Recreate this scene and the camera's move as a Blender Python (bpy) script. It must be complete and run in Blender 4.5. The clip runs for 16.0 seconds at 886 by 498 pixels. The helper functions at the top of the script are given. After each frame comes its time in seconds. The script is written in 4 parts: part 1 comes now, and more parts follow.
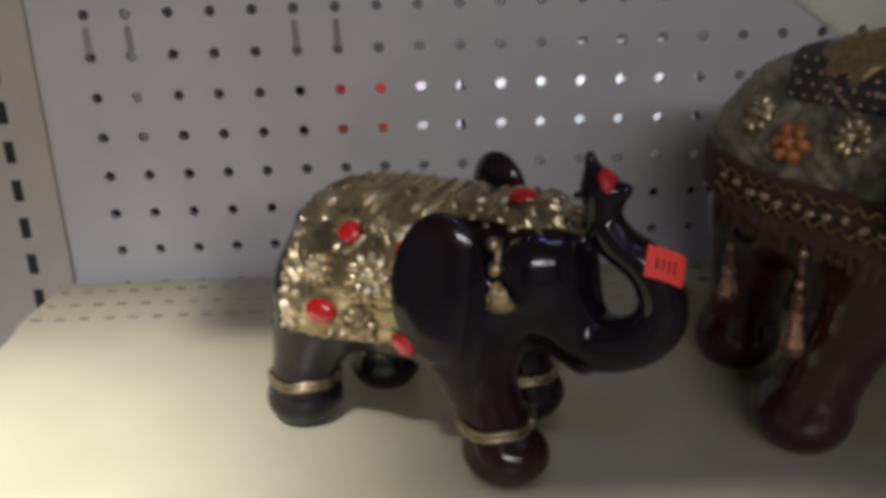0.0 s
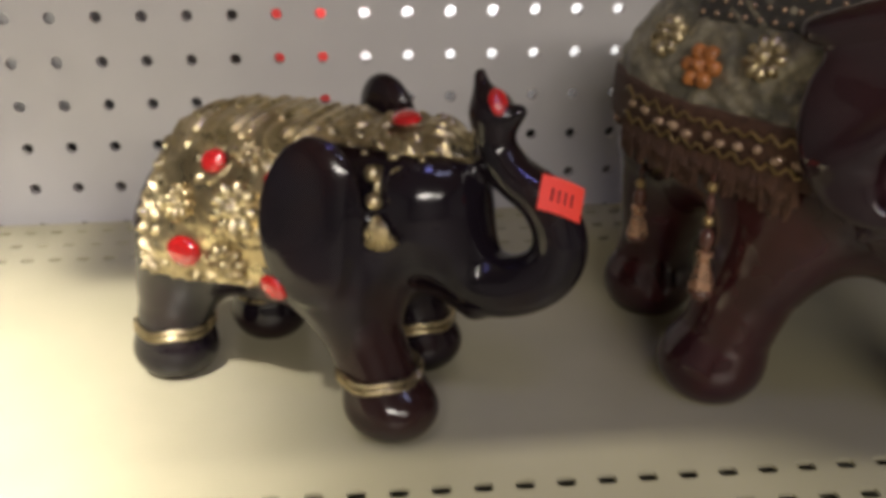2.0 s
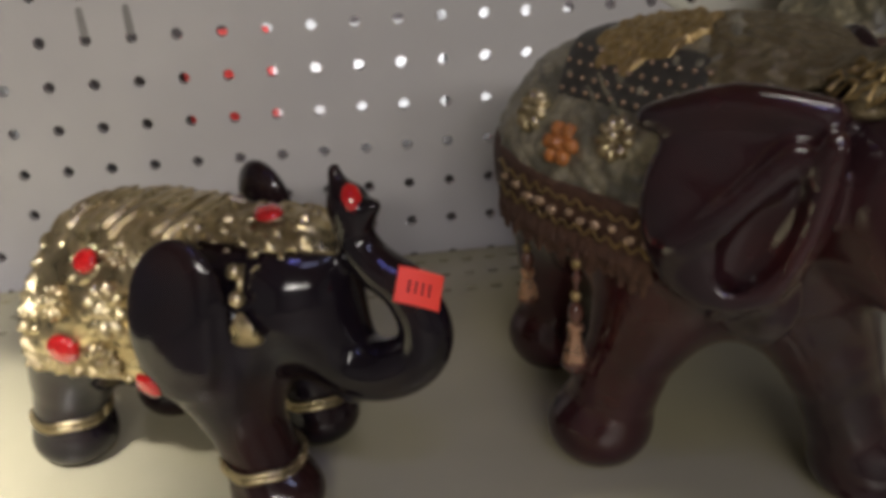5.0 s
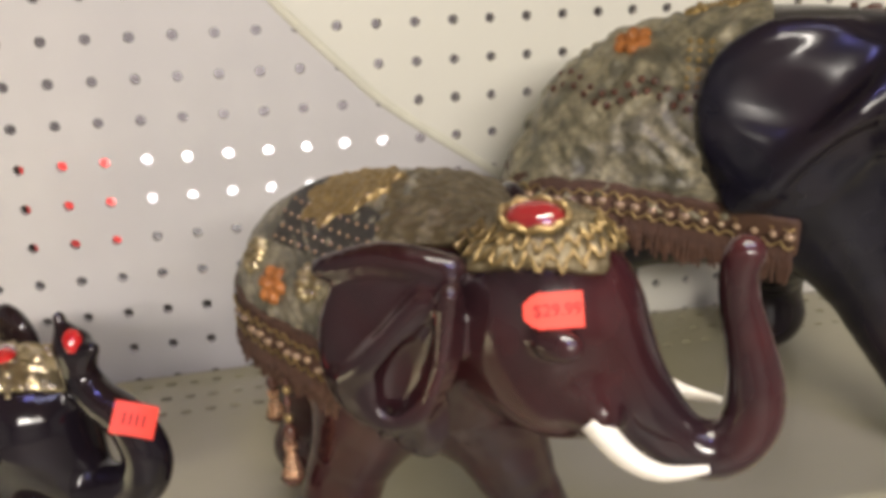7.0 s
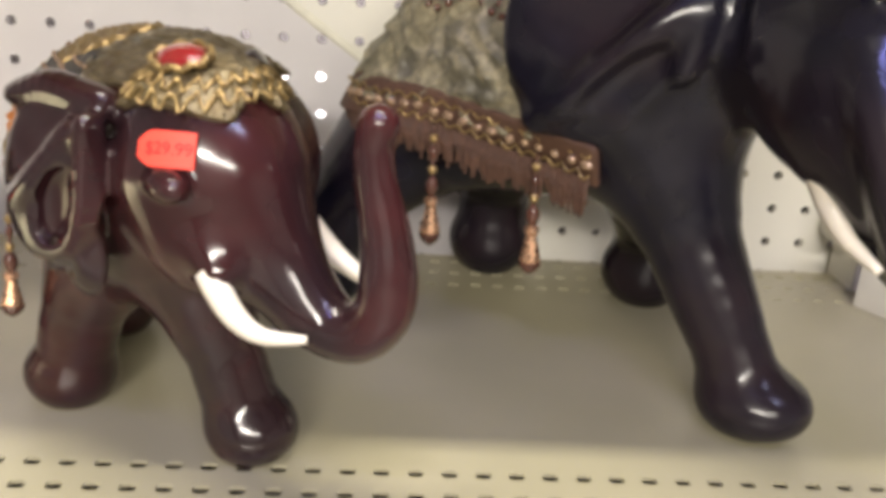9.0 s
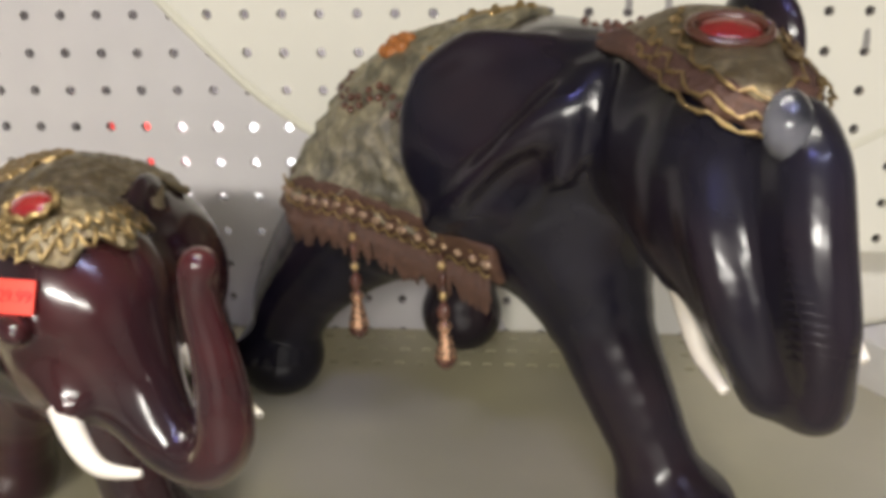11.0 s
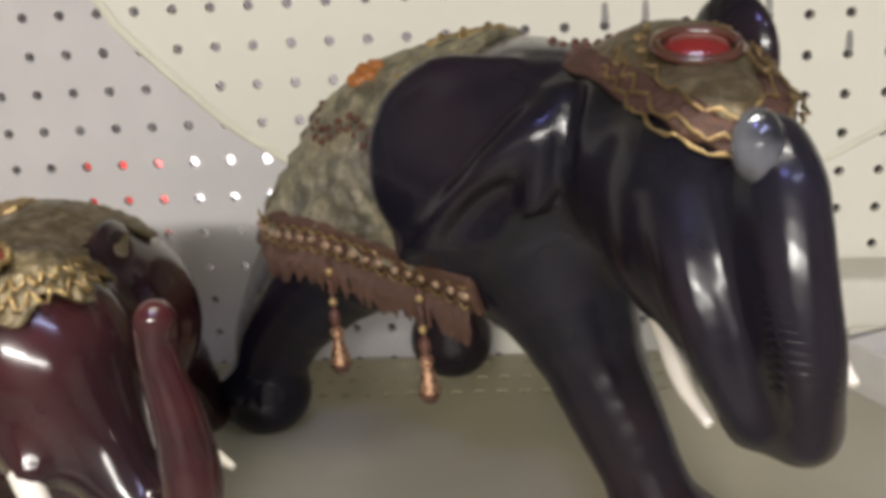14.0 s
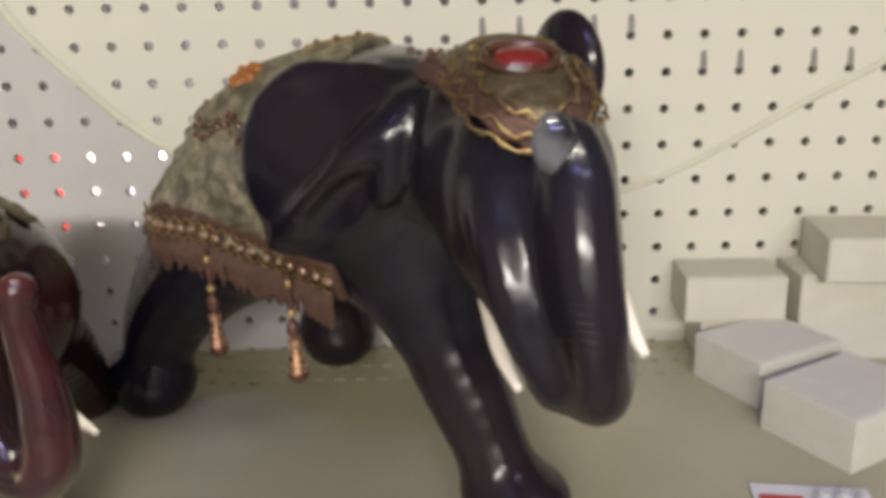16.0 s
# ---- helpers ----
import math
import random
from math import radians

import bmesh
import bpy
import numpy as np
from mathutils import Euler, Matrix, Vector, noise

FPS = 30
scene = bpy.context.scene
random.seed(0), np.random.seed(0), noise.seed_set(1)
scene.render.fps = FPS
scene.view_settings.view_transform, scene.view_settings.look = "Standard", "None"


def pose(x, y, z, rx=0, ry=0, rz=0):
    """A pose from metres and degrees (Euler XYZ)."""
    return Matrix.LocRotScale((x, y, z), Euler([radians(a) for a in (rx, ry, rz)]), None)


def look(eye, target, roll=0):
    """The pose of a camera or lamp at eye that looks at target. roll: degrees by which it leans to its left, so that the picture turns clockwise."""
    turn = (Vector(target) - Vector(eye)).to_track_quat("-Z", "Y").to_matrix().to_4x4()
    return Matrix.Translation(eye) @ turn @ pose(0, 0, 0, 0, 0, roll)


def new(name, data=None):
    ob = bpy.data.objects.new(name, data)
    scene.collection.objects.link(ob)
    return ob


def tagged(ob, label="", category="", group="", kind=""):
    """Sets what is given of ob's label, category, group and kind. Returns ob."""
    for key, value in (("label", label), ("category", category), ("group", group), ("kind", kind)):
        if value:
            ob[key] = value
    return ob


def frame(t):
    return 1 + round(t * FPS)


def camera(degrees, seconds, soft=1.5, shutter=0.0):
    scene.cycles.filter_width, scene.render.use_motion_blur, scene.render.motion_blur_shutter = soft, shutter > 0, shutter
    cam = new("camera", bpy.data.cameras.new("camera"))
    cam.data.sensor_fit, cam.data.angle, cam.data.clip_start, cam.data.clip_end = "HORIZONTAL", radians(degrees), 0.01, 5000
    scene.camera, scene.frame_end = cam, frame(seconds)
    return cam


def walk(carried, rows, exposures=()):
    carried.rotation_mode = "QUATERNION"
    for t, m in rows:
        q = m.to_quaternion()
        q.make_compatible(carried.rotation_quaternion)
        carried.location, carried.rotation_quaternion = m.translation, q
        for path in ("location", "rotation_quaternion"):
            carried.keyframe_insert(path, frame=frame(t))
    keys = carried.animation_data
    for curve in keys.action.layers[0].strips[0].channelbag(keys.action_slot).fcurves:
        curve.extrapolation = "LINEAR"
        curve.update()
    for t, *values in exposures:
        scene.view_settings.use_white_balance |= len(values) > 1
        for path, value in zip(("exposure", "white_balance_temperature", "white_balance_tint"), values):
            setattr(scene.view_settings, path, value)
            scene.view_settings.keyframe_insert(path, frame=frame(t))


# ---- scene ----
cam = camera(53.1, 16.0, soft=4.8)
PATH = [
    (0, (-0.005, -0.561, 0.232), (0.047, 1.311, -0.469), -1.8),
    (0.5, (0.008, -0.551, 0.231), (0.14, 1.316, -0.474), -2.3),
    (1, (0.039, -0.537, 0.232), (0.246, 1.32, -0.481), -2.6),
    (1.5, (0.049, -0.531, 0.223), (0.296, 1.312, -0.515), -1.2),
    (2, (0.019, -0.532, 0.21), (0.199, 1.296, -0.581), -0.1),
    (2.5, (0.006, -0.532, 0.214), (0.108, 1.291, -0.603), -0.7),
    (3, (-0.002, -0.534, 0.22), (0.061, 1.294, -0.591), -1.3),
    (3.5, (0.001, -0.532, 0.221), (0.054, 1.297, -0.585), -2.0),
    (4, (0.022, -0.527, 0.223), (0.106, 1.298, -0.591), -2.9),
    (4.2, (0.037, -0.526, 0.227), (0.149, 1.298, -0.584), -3.2),
    (6.3, (0.089, -0.559, 0.255), (0.359, 1.288, -0.463), -2.1),
    (6.5, (0.1, -0.573, 0.259), (0.4, 1.283, -0.424), -2.2),
    (7, (0.138, -0.582, 0.272), (0.548, 1.274, -0.351), -2.3),
    (7.5, (0.176, -0.58, 0.242), (0.674, 1.248, -0.4), 0.5),
    (8, (0.218, -0.588, 0.228), (0.66, 1.236, -0.465), 3.3),
    (10.3, (0.393, -0.624, 0.26), (0.194, 1.256, -0.392), 0.3),
    (10.5, (0.4, -0.617, 0.265), (0.224, 1.267, -0.385), 0.0),
    (11, (0.404, -0.601, 0.273), (0.267, 1.289, -0.366), -0.6),
    (11.5, (0.403, -0.601, 0.297), (0.265, 1.299, -0.31), -1.6),
    (12, (0.401, -0.603, 0.291), (0.241, 1.303, -0.292), -2.0),
    (12.5, (0.404, -0.6, 0.288), (0.221, 1.308, -0.282), -2.3),
    (13, (0.413, -0.594, 0.283), (0.248, 1.312, -0.299), -2.6),
    (13.5, (0.411, -0.59, 0.28), (0.262, 1.313, -0.316), -2.8),
    (14, (0.417, -0.586, 0.277), (0.267, 1.312, -0.334), -3.5),
    (14.5, (0.414, -0.59, 0.275), (0.271, 1.302, -0.358), -3.4),
    (15, (0.422, -0.583, 0.277), (0.328, 1.309, -0.365), -2.3),
    (15.5, (0.441, -0.586, 0.285), (0.411, 1.316, -0.333), -1.7),
    (16, (0.453, -0.622, 0.277), (0.451, 1.288, -0.317), -1.3),
]
EXPOSURES = [(0, -1.30, 5850, 14), (0.5, -1.26, 6050, 14), (1, -0.55, 6600, 10), (1.5, 0.45, 7200, 10), (2, -0.5, 6500, 10), (2.5, -1.12, 5900, 10), (3, -1.35, 5900, 10), (4.2, -1.35, 6000, 10),
             (6.3, 0.6, 6600, 10), (7, 0.6, 6500, 10), (8, 0.84, 6550, 9), (10.3, 0.72, 6500, 10), (11, 0.62, 6300, 8), (12.5, 0.48, 6150, 8), (15, 0.48, 6350, 8), (16, 0.44, 6450, 8)]
walk(cam, [(t, look(eye, target, roll)) for t, eye, target, roll in PATH], EXPOSURES)

# ---- world and light ----
SZ = 0.0115                                   # top of the shelf
world = bpy.data.worlds.new("store")
scene.world = world
world.use_nodes = True
world.node_tree.nodes["Background"].inputs[0].default_value = (0.75, 0.78, 0.85, 1)
world.node_tree.nodes["Background"].inputs[1].default_value = 0.12


def area_lamp(name, m, sx, sy, watts, colour):
    data = bpy.data.lights.new(name, "AREA")
    data.shape, data.size, data.size_y, data.energy, data.color = "RECTANGLE", sx, sy, watts, colour
    ob = new(name, data)
    ob.matrix_world = m
    return ob


# unseen fluorescent tubes far down the shop
for x, y, w in ((-0.3, -4.6, 168), (1.4, -4.8, 76)):
    area_lamp("unseen_light", look((x, y, 1.84), (x, y + 0.9, 0)), 1.6, 0.40, w, (0.97, 0.90, 0.815))
# blue strip added for the glints on the lacquer, no known source
area_lamp("unseen_light", look((0.15, -1.35, 1.84), (0.15, -0.7, 0)), 0.55, 0.03, 5.5, (0.34, 0.34, 1.0))
# strip added to the right of the bay to brighten that end
area_lamp("unseen_light", look((1.2, -1.5, 1.84), (1.0, -0.8, 0)), 1.2, 0.03, 7, (0.62, 0.64, 1.0))
# strip added behind the board to brighten the white boxes alone
area_lamp("unseen_light", look((0.15, 0.36, 0.17), (0.15, 0.48, 0.05)), 0.32, 0.03, 2.4, (1.0, 0.97, 0.97))
# strip added overhead to brighten the shelf's front edge
area_lamp("unseen_light", look((0.35, -0.62, 1.86), (0.35, -0.619, 0)), 1.3, 0.05, 24, (1.0, 0.93, 0.80))
# unseen spotlight over the bay's left end, placed for the pool of light there
spot = bpy.data.lights.new("spotlight", "SPOT")
spot.energy, spot.color, spot.spot_size, spot.spot_blend, spot.shadow_soft_size = 1400, (1.0, 0.945, 0.87), radians(12.5), 0.8, 0.10
new("spotlight", spot).matrix_world = look((-0.60, -1.20, 1.84), (-0.245, -0.285, 0))

# ---- materials ----
def nodes_of(name):
    m = bpy.data.materials.new(name)
    m.use_nodes = True
    return m, m.node_tree, m.node_tree.nodes["Principled BSDF"]


def mat(name, colour, rough=0.5, metal=0.0, vary=0.15, scale=60.0, bump=0.0, bump_scale=400.0, coat=0.0, spec=0.5, second=None, second_scale=25.0, rough_vary=0.1, emit=0.0):
    """A surface whose colour wanders at two scales, with fine relief."""
    m, nt, p = nodes_of(name)
    co = nt.nodes.new("ShaderNodeTexCoord")
    fine = nt.nodes.new("ShaderNodeTexNoise")
    fine.inputs["Scale"].default_value, fine.inputs["Detail"].default_value = scale, 6
    nt.links.new(co.outputs["Object"], fine.inputs["Vector"])
    wide = nt.nodes.new("ShaderNodeTexNoise")
    wide.inputs["Scale"].default_value, wide.inputs["Detail"].default_value = second_scale, 3
    nt.links.new(co.outputs["Object"], wide.inputs["Vector"])
    ramp = nt.nodes.new("ShaderNodeValToRGB")
    c = Vector(colour)
    e = ramp.color_ramp.elements
    e[0].position, e[1].position = 0.3, 0.7
    e[0].color, e[1].color = (*(c * (1 - vary)), 1), (*(c * (1 + vary)), 1)
    nt.links.new(fine.outputs["Fac"], ramp.inputs["Fac"])
    mix = nt.nodes.new("ShaderNodeMix")
    mix.data_type = "RGBA"
    wr = nt.nodes.new("ShaderNodeValToRGB")
    wr.color_ramp.elements[0].position, wr.color_ramp.elements[1].position = 0.42, 0.62
    nt.links.new(wide.outputs["Fac"], wr.inputs["Fac"])
    nt.links.new(wr.outputs["Color"], mix.inputs["Factor"])
    nt.links.new(ramp.outputs["Color"], mix.inputs["A"])
    if second:
        mix.inputs["B"].default_value = (*second, 1)
    else:
        mix.inputs["B"].default_value = (*(c * (1 - vary * 0.5)), 1)
    nt.links.new(mix.outputs["Result"], p.inputs["Base Color"])
    p.inputs["Metallic"].default_value = metal
    rr = nt.nodes.new("ShaderNodeMapRange")
    rr.inputs["To Min"].default_value, rr.inputs["To Max"].default_value = max(0.02, rough - rough_vary), min(1, rough + rough_vary)
    nt.links.new(fine.outputs["Fac"], rr.inputs["Value"])
    nt.links.new(rr.outputs["Result"], p.inputs["Roughness"])
    p.inputs["Specular IOR Level"].default_value = spec
    p.inputs["Coat Weight"].default_value, p.inputs["Coat Roughness"].default_value = coat, 0.06
    if bump:
        bn = nt.nodes.new("ShaderNodeTexNoise")
        bn.inputs["Scale"].default_value, bn.inputs["Detail"].default_value = bump_scale, 4
        nt.links.new(co.outputs["Object"], bn.inputs["Vector"])
        b = nt.nodes.new("ShaderNodeBump")
        b.inputs["Strength"].default_value, b.inputs["Distance"].default_value = bump, 0.001
        nt.links.new(bn.outputs["Fac"], b.inputs["Height"])
        nt.links.new(b.outputs["Normal"], p.inputs["Normal"])
    if emit:
        p.inputs["Emission Color"].default_value, p.inputs["Emission Strength"].default_value = (*colour, 1), emit
    return m


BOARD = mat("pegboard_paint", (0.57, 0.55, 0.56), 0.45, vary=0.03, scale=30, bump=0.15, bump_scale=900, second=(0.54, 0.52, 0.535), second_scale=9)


def lit_field(m, line):
    """Puts the brighter light over the sagging strip into the board's colour; line holds (x, z) along its lower edge.
    """
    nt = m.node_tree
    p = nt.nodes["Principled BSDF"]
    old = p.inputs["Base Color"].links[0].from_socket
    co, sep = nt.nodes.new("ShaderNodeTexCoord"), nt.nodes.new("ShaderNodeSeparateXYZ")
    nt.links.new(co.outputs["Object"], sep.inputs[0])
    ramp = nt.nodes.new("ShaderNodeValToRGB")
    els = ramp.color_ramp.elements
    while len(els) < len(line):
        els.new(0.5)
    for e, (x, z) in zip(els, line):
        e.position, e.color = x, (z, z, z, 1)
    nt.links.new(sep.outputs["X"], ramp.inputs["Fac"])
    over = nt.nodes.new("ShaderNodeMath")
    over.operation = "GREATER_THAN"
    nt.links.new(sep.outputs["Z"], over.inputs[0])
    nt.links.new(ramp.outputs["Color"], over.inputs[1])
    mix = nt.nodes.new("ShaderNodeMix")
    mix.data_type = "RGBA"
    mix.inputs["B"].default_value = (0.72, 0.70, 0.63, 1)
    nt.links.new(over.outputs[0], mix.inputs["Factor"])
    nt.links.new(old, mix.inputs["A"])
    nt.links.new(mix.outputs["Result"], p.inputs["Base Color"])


# brighter light above the left strip, put into the board's colour
lit_field(BOARD, [(0.02, 0.45), (0.085, 0.345), (0.147, 0.277), (0.167, 0.248), (0.203, 0.210), (0.232, 0.182), (0.272, 0.153), (0.325, 0.117), (0.37, 0.095), (0.41, 0.0)])
SHELF = mat("shelf_enamel", (0.42, 0.385, 0.26), 0.36, vary=0.05, scale=25, bump=0.08, bump_scale=700, second=(0.375, 0.345, 0.225), second_scale=7, coat=0.1)
STEEL = mat("upright_enamel", (0.50, 0.46, 0.41), 0.4, vary=0.05, scale=40, bump=0.1)
SCUFF = mat("rubbed_paint", (0.30, 0.285, 0.28), 0.7, vary=0.25, scale=300)
# darker shelf enamel: the shade under the slots put into colour
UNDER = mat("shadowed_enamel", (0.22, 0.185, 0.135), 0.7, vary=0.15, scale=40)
# near-black put in for the shade in slots and behind the board
HOLE = mat("unlit_dark", (0.03, 0.027, 0.025), 0.9)
LACQ_S = mat("black_lacquer", (0.010, 0.007, 0.010), 0.14, vary=0.4, scale=40, coat=0.22, spec=0.3, second=(0.022, 0.009, 0.008), second_scale=18, rough_vary=0.05)
LACQ_M = mat("mahogany_lacquer", (0.038, 0.009, 0.010), 0.18, vary=0.5, scale=22, coat=0.4, spec=0.4, second=(0.020, 0.010, 0.012), second_scale=14, rough_vary=0.06)
LACQ_B = mat("blueblack_lacquer", (0.009, 0.008, 0.013), 0.23, vary=0.4, scale=30, coat=0.14, spec=0.28, second=(0.019, 0.012, 0.016), second_scale=12, rough_vary=0.06)
GOLD = mat("antique_gold", (0.62, 0.52, 0.31), 0.30, metal=0.95, vary=0.3, scale=200, bump=0.3, bump_scale=700, second=(0.40, 0.32, 0.18), second_scale=60, rough_vary=0.12)
OLDGOLD = mat("dull_antique_gold", (0.21, 0.17, 0.095), 0.46, metal=0.6, vary=0.45, scale=260, bump=0.9, bump_scale=420, second=(0.16, 0.12, 0.06), second_scale=160, rough_vary=0.12)
GOLDTRIM = mat("gold_braid", (0.42, 0.30, 0.13), 0.35, metal=0.8, vary=0.4, scale=300, bump=0.6, bump_scale=600)
GEM = mat("red_gem", (0.55, 0.012, 0.012), 0.06, vary=0.3, scale=200, coat=1.0)
RUBY = mat("dull_ruby", (0.22, 0.014, 0.016), 0.10, vary=0.2, scale=90, coat=1.0)
# grey gloss that stands for a bright reflection on the trunk ridge
SHINE = mat("ridge_shine", (0.30, 0.30, 0.32), 0.16, vary=0.35, scale=120, coat=0.6, second=(0.04, 0.04, 0.05), second_scale=60)
SHINE.node_tree.nodes["Principled BSDF"].inputs["Transmission Weight"].default_value = 0.6
IVORY = mat("ivory_tusk", (0.80, 0.74, 0.62), 0.25, vary=0.06, scale=120, coat=0.4)
CLOTH = mat("brocade", (0.30, 0.265, 0.175), 0.45, metal=0.3, vary=0.45, scale=230, bump=1.0, bump_scale=420, second=(0.125, 0.115, 0.08), second_scale=75)
MESHC = mat("dark_mesh_cloth", (0.045, 0.040, 0.030), 0.6, vary=0.4, scale=300, bump=0.8, bump_scale=500)
BROWN = mat("brown_ribbon", (0.085, 0.040, 0.022), 0.7, vary=0.35, scale=260, bump=0.7, bump_scale=700)
PEARL = mat("pink_bead", (0.36, 0.24, 0.15), 0.25, metal=0.4, vary=0.2, scale=200, coat=0.6)
COPPER = mat("copper_bead", (0.70, 0.42, 0.26), 0.28, metal=0.85, vary=0.25, scale=300)
DARKBEAD = mat("dark_bead", (0.09, 0.035, 0.022), 0.2, vary=0.3, coat=0.6)
AMBER = mat("amber_flower", (0.42, 0.15, 0.035), 0.4, vary=0.3, scale=250, bump=0.5)
# emit adds a faint glow of its own to the fluorescent paper
TAG = mat("fluorescent_paper", (0.95, 0.075, 0.045), 0.6, vary=0.05, scale=80, emit=0.12)
INK = mat("faded_ink", (0.35, 0.02, 0.02), 0.7)
CARTON = mat("white_card", (0.62, 0.595, 0.52), 0.7, vary=0.05, scale=50, bump=0.12, bump_scale=500, second=(0.57, 0.54, 0.465), second_scale=15)
CORD = mat("pale_strip", (0.68, 0.66, 0.56), 0.5, vary=0.08, scale=70)
REDCARD = mat("red_card", (0.50, 0.04, 0.035), 0.5, vary=0.1)
STOCKDARK = mat("dark_card", (0.10, 0.085, 0.085), 0.7, vary=0.3, scale=8)
PLAST = mat("white_plastic", (0.7, 0.7, 0.7), 0.4, vary=0.05)
FLOOR = mat("vinyl_floor", (0.32, 0.30, 0.27), 0.4, vary=0.08, scale=10, second=(0.28, 0.26, 0.24), second_scale=2)
CEIL = mat("ceiling_tile", (0.36, 0.35, 0.34), 0.9, vary=0.05, scale=20, bump=0.3, bump_scale=100)


# ---- building blocks ----
def mesh_ob(name, bm, material, parent=None, label="", smooth=False):
    me = bpy.data.meshes.new(name)
    bm.to_mesh(me)
    bm.free()
    for m in material if isinstance(material, (list, tuple)) else [material]:
        me.materials.append(m)
    if smooth:
        me.polygons.foreach_set("use_smooth", [True] * len(me.polygons))
    ob = new(name, me)
    if parent:
        ob.parent = parent
    if label:
        ob["label"] = label
    return ob


def part(name, bm, material, parent, label="", smooth=False):
    return mesh_ob(name, bm, material, parent, label, smooth)


def box_bm(x0, x1, y0, y1, z0, z1, bevel=0.0, bm=None, m=None):
    own = bm or bmesh.new()
    mm = Matrix.Translation(((x0 + x1) / 2, (y0 + y1) / 2, (z0 + z1) / 2)) @ Matrix.Diagonal((x1 - x0, y1 - y0, z1 - z0, 1))
    if m is not None:
        mm = m @ mm
    made = bmesh.ops.create_cube(own, size=1, matrix=mm)
    if bevel:
        edges = list({e for v in made["verts"] for e in v.link_edges})
        bmesh.ops.bevel(own, geom=edges, offset=bevel, segments=2, affect="EDGES", profile=0.6)
    return own


def ball(bm, c, r, u=12, v=8, m=None):
    r = r if isinstance(r, (tuple, list)) else (r, r, r)
    mm = Matrix.Translation(c) @ (m or Matrix.Identity(4)) @ Matrix.Diagonal((*r, 1))
    return bmesh.ops.create_uvsphere(bm, u_segments=u, v_segments=v, radius=1, matrix=mm)


def lathe(bm, profile, c=(0, 0, 0), n=14, m=None):
    """Rings of (radius, z) about the z axis."""
    mm = Matrix.Translation(c) @ (m or Matrix.Identity(4))
    rings = []
    for r, z in profile:
        rings.append([bm.verts.new(mm @ Vector((r * math.cos(2 * math.pi * k / n), r * math.sin(2 * math.pi * k / n), z))) for k in range(n)])
    for a, b in zip(rings, rings[1:]):
        for k in range(n):
            bm.faces.new((a[k], a[(k + 1) % n], b[(k + 1) % n], b[k]))
    bm.faces.new(rings[0][::-1])
    bm.faces.new(rings[-1])


def tube(bm, pts, radii, n=10, squash=1.0):
    """A tapered tube along points."""
    pts = [Vector(p) for p in pts]
    rings, up = [], Vector((0, 0, 1))
    for i, p in enumerate(pts):
        d = (pts[min(i + 1, len(pts) - 1)] - pts[max(i - 1, 0)]).normalized()
        a = d.cross(up if abs(d.dot(up)) < 0.95 else Vector((1, 0, 0))).normalized()
        b = d.cross(a)
        r = radii[i] if isinstance(radii, (list, tuple)) else radii
        rings.append([bm.verts.new(p + r * (math.cos(2 * math.pi * k / n) * a + squash * math.sin(2 * math.pi * k / n) * b)) for k in range(n)])
    for a, b in zip(rings, rings[1:]):
        for k in range(n):
            bm.faces.new((a[k], a[(k + 1) % n], b[(k + 1) % n], b[k]))
    bm.faces.new(rings[0][::-1])
    bm.faces.new(rings[-1])
    return rings


def bezier(pts, n=12):
    """A smooth line through a few points."""
    pts = [Vector(p) for p in pts]
    out = []
    for i in range(len(pts) - 1):
        p0, p1, p2, p3 = pts[max(i - 1, 0)], pts[i], pts[i + 1], pts[min(i + 2, len(pts) - 1)]
        for k in range(n):
            t = k / n
            out.append(0.5 * ((2 * p1) + (p2 - p0) * t + (2 * p0 - 5 * p1 + 4 * p2 - p3) * t * t + (3 * p1 - p0 - 3 * p2 + p3) * t ** 3))
    return out + [pts[-1]]


# ---- carved forms: blended solids turned into skins ----
def d_ell(P, c, r, rz=0.0, ry=0.0, rx=0.0):
    m = np.array((Euler((radians(rx), radians(ry), radians(rz))).to_matrix()).transposed())
    q = (P - np.array(c, np.float32)) @ m.T.astype(np.float32)
    r = np.array(r, np.float32)
    k0 = np.linalg.norm(q / r, axis=-1)
    k1 = np.linalg.norm(q / (r * r), axis=-1)
    return k0 * (k0 - 1) / np.maximum(k1, 1e-6)


def d_cap(P, a, b, ra, rb):
    a, b = np.array(a, np.float32), np.array(b, np.float32)
    ab = b - a
    t = np.clip(((P - a) @ ab) / max(float(ab @ ab), 1e-9), 0, 1)
    return np.linalg.norm(P - a - t[..., None] * ab, axis=-1) - (ra + (rb - ra) * t)


def smin(a, b, k):
    h = np.maximum(k - np.abs(a - b), 0) / k
    return np.minimum(a, b) - h * h * k * 0.25


def box_of(kind, args):
    if kind in ("chain", "cutchain"):
        p, r = np.array(args[0]), max(args[1])
        return p.min(0) - r, p.max(0) + r
    if kind == "cap":
        p, r = np.array([args[0], args[1]]), max(args[2], args[3])
        return p.min(0) - r, p.max(0) + r
    c, r = np.array(args[0]), max(args[1])
    return c - r, c + r


def finer(pts, rad, n=3):
    """A chain with more links, so that it bends smoothly."""
    line = bezier(pts, n)
    u = np.linspace(0, len(pts) - 1, len(line))
    return [tuple(p) for p in line], list(np.interp(u, range(len(rad)), rad))


def one(kind, args, P):
    if kind in ("ell", "cut"):
        return d_ell(P, *args)
    if kind == "cap":
        return d_cap(P, *args)
    pts, rad = finer(*args, 5)
    d = None
    for i in range(len(pts) - 1):
        e = d_cap(P, pts[i], pts[i + 1], rad[i], rad[i + 1])
        d = e if d is None else smin(d, e, 0.0014)
    return d


